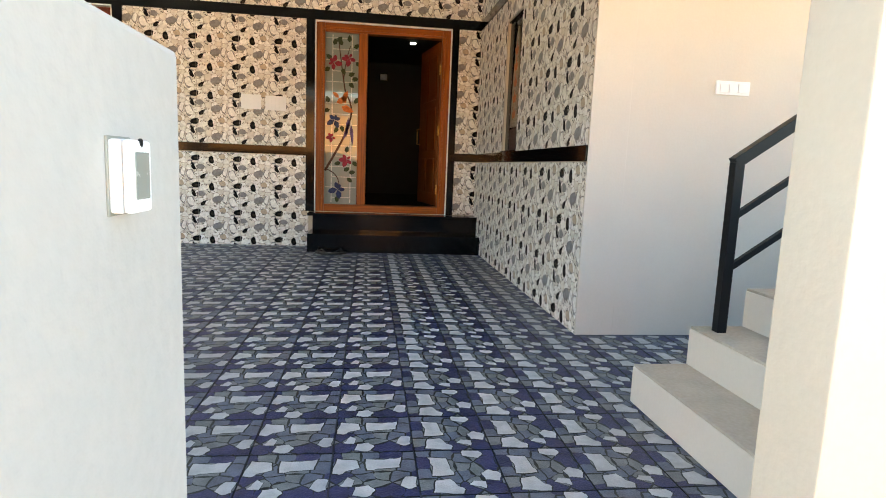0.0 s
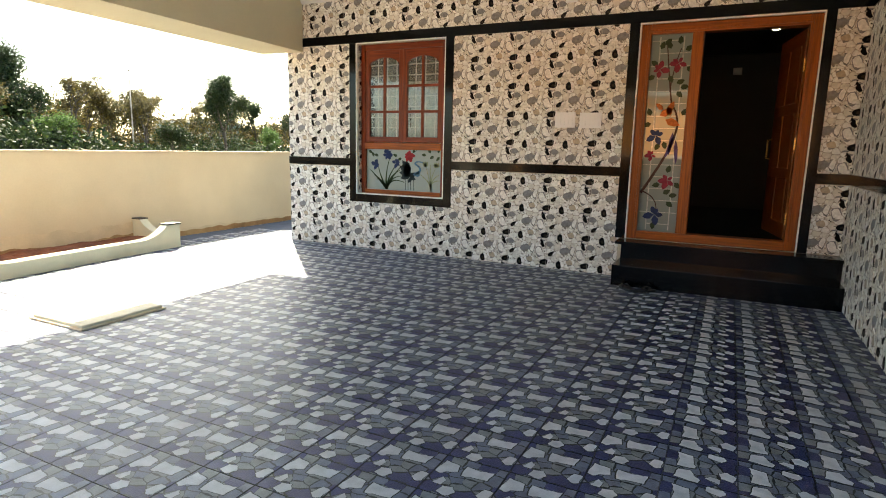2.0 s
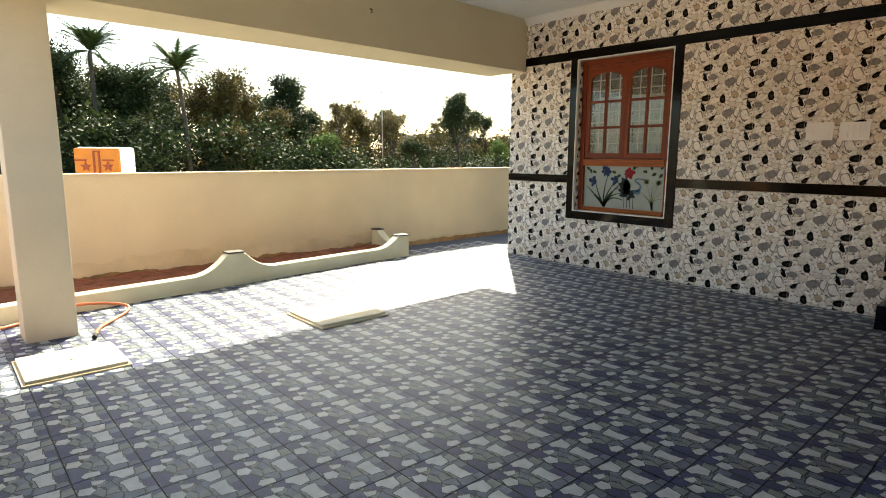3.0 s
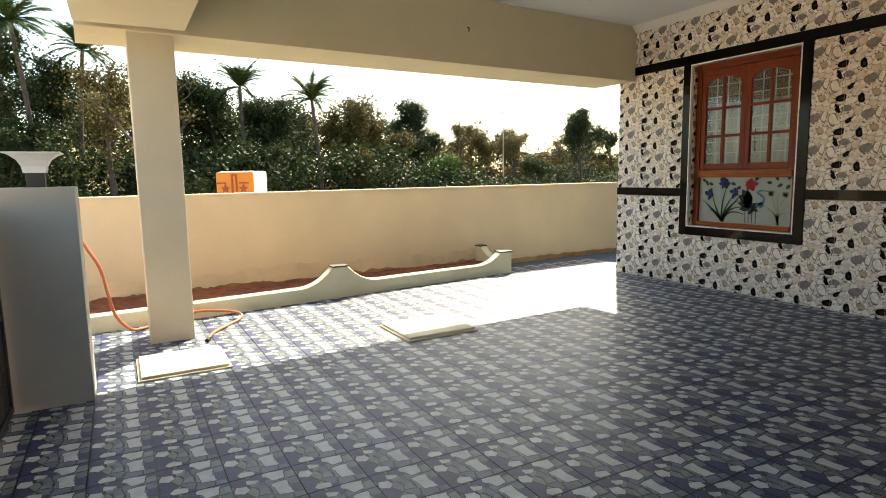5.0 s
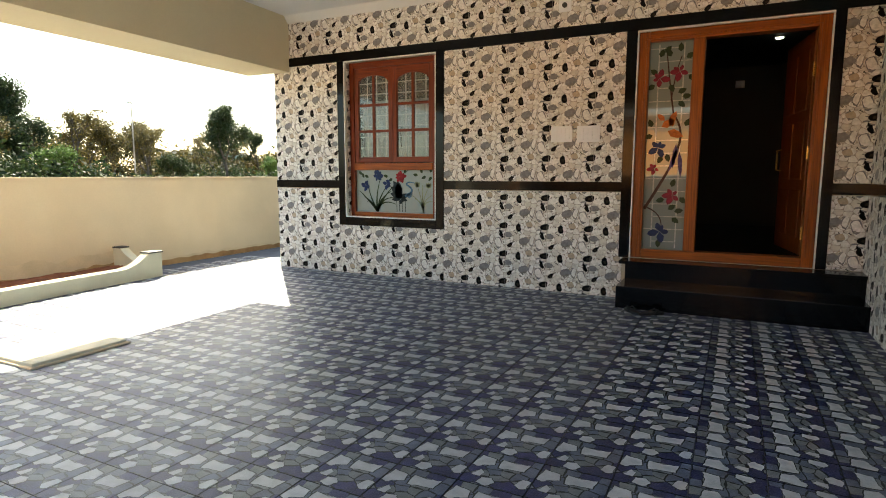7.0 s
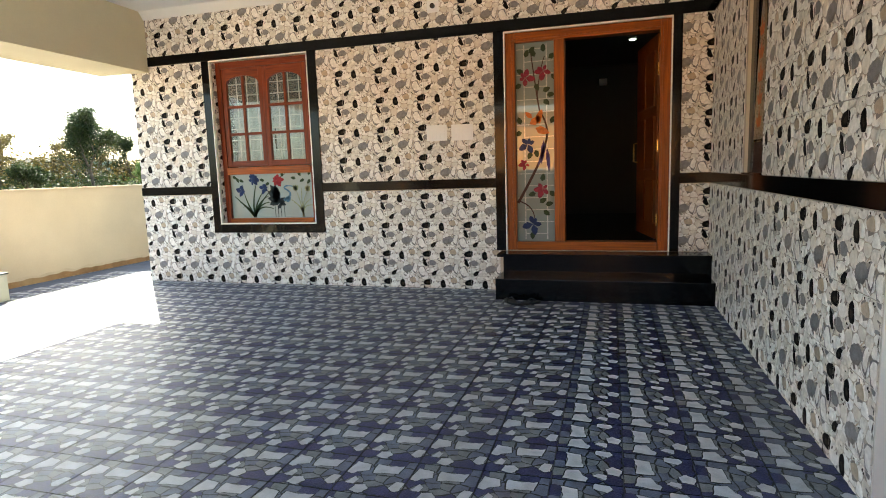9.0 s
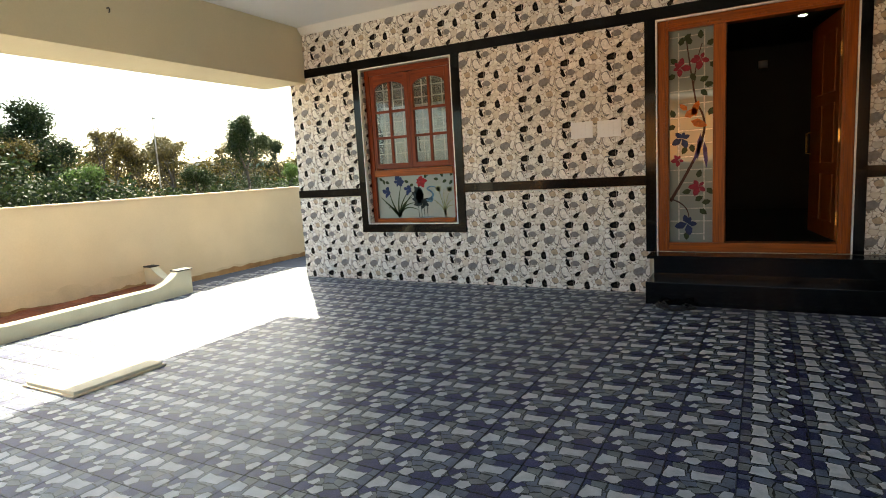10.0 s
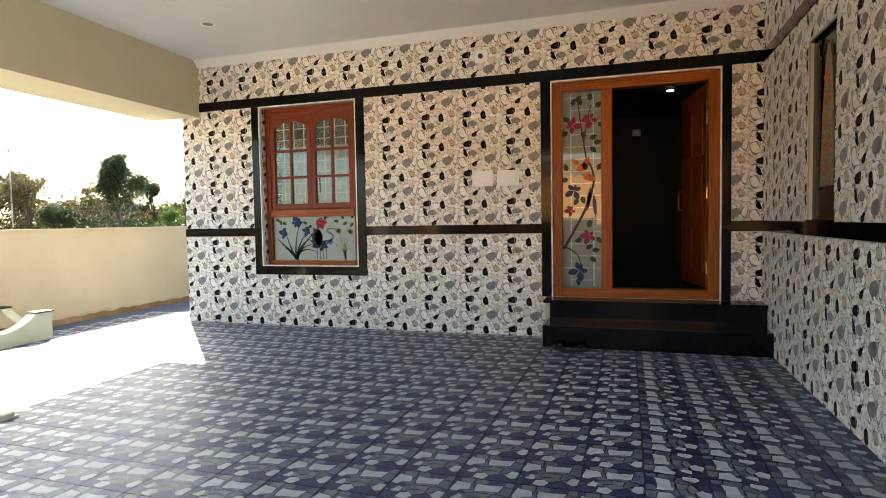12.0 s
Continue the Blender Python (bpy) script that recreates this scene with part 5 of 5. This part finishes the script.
front = Matrix(((1, 0, 0, 0), (0, 0, -1, 0), (0, 1, 0, 0), (0, 0, 0, 1)))
LOW, MIDDLE, UPPER = -0.177, BAND[1], TOP_BAND[1]
for f in [(EDGE, L, 0.0, BAND[0]), (L, R, 0.0, WIN[2] - 0.012 - GRANITE_W), (R, -2.09, 0.0, BAND[0]), (-2.09, DL, 0.44, BAND[0]),
          (EDGE, L, BAND[1], TOP_BAND[0]), (R, DL, BAND[1], TOP_BAND[0]), (DR, -0.013, 0.44, BAND[0]), (DR, -0.013, BAND[1], TOP_BAND[0]), (EDGE + 0.28, -0.013, TOP_BAND[1], CEILING)]:
    tile_field(wall_back, front, *f, UPPER if f[2] > 2 else MIDDLE if f[2] > 1 else LOW)
side = Matrix(((0, 0, -1, 0), (-1, 0, 0, 0), (0, 1, 0, 0), (0, 0, 0, 1)))
for f in [(0.0, -PIER, 0.0, BAND[0]), (0.0, -NICHE[1], BAND[1], TOP_BAND[0]), (-NICHE[0], -PIER, BAND[1], TOP_BAND[0]), (-NICHE[1], -NICHE[0], NICHE[3], TOP_BAND[0]), (0.0, -PIER, TOP_BAND[1], CEILING)]:
    tile_field(wall_right, side, *f, UPPER if f[2] > 2.6 else MIDDLE if f[2] > 1 else LOW)
# tiles in the window's left reveal
reveal = Matrix(((0, 0, 1, WIN[0]), (1, 0, 0, 0), (0, 1, 0, 0), (0, 0, 0, 1)))
tile_field(wall_back, reveal, 0.0, 0.066, WIN[2], WIN[3], MIDDLE)

# crazy paving floor tiles
FT = 0.2955
# stones of the floor print: place on the tile, extra size, colour
stones = [(0.15, 0.68, 9, 2), (0.37, 0.60, 0, 2), (0.60, 0.68, 15, 4), (0.90, 0.67, 8, 2), (0.09, 0.42, 5, 3), (0.23, 0.33, 1, 4), (0.43, 0.42, 0, 2), (0.60, 0.44, 0, 4), (0.78, 0.42, 0, 2),
          (0.90, 0.30, 4, 4), (0.52, 0.29, 1, 4), (0.33, 0.14, 6, 3), (0.66, 0.12, 13, 3), (0.10, 0.13, 8, 3), (0.92, 0.08, 3, 3), (0.22, 0.92, 4, 4), (0.45, 0.92, 2, 2), (0.71, 0.92, 6, 3), (0.95, 0.90, 3, 2), (0.03, 0.90, 1, 3)]
# the pale angular stones that lie over them
pale = [((0.02, 0.52), (0.06, 0.85), (0.30, 0.80), (0.33, 0.63), (0.21, 0.58), (0.10, 0.49)), ((0.42, 0.57), (0.405, 0.83), (0.62, 0.80), (0.83, 0.85), (0.80, 0.62), (0.61, 0.60)),
        ((0.11, 0.25), (0.20, 0.43), (0.28, 0.37), (0.25, 0.23)), ((0.26, 0.06), (0.29, 0.22), (0.44, 0.25), (0.51, 0.14), (0.42, 0.02)), ((0.79, 0.22), (0.86, 0.41), (0.985, 0.39), (0.97, 0.19), (0.88, 0.15))]
squash = 1.3
FLOOR_CELLS = [([(x * squash, y) for x, y in poly], kind) for poly, kind in stone_cells([(x * FT / squash, y * FT, w * 0.00008, kind) for x, y, w, kind in stones], FT / squash, FT, 0.0023, 0, 0.0075)]
rng = random.Random(14)
for shape in pale:
    edge = []
    for (ax, ay), (bx, by) in zip(shape, shape[1:] + shape[:1]):
        edge += [(ax + (bx - ax) * k / 3 + (rng.uniform(-0.014, 0.014) if k else 0), ay + (by - ay) * k / 3 + (rng.uniform(-0.014, 0.014) if k else 0)) for k in range(3)]
    cx, cy = sum(p[0] for p in edge) / len(edge), sum(p[1] for p in edge) / len(edge)
    for grow, kind, lift in ((1.10, 0, 0.0003), (1.0, 1, 0.0007)):
        FLOOR_CELLS.append(([((cx + (x - cx) * grow) * FT, (cy + (y - cy) * grow) * FT) for x, y in edge], kind, lift))
full = tile_data(FLOOR_CELLS, 0, FT, 0, FT, 0.0085, 0.0006, 0)
floor_tile = tile_mesh(full, PAVING)
rest_v, rest_f, rest_k = [], [], []
for i in range(-30, 5):
    for j in range(-24, 2):
        x, y = i * FT + 0.005, j * FT + 0.02
        if y + FT < -6.95 or y > 1.6 or (y > -0.1 and x > EDGE - 0.2) or x + FT < -7.75 or (x > -0.2 and (y < -4.9 or y > PIER)):
            continue
        if x > 1.2:
            continue
        quarter = 1 if i >= -4 else 0
        m = Matrix.Translation((x + FT / 2, y + FT / 2, -0.009)) @ Matrix.Rotation(math.pi / 2 * quarter, 4, "Z") @ Matrix.Translation((-FT / 2, -FT / 2, 0))
        if -3.65 < x < 0.2 and y < -0.1:
            ob = new("tile", floor_tile)
            ob.parent = floor
            ob.matrix_basis = m
        else:
            k = len(rest_v)
            rest_v += [tuple(m @ Vector(v)) for v in full[0]]
            rest_f += [tuple(q + k for q in f) for f in full[1]]
            rest_k += full[2]
ob = new("far_tiles", tile_mesh((rest_v, rest_f, rest_k), PAVING, "far_tiles"))
ob.parent = floor
tagged(ob, "crazy paving tiles towards the planter", "", "", "stuff")
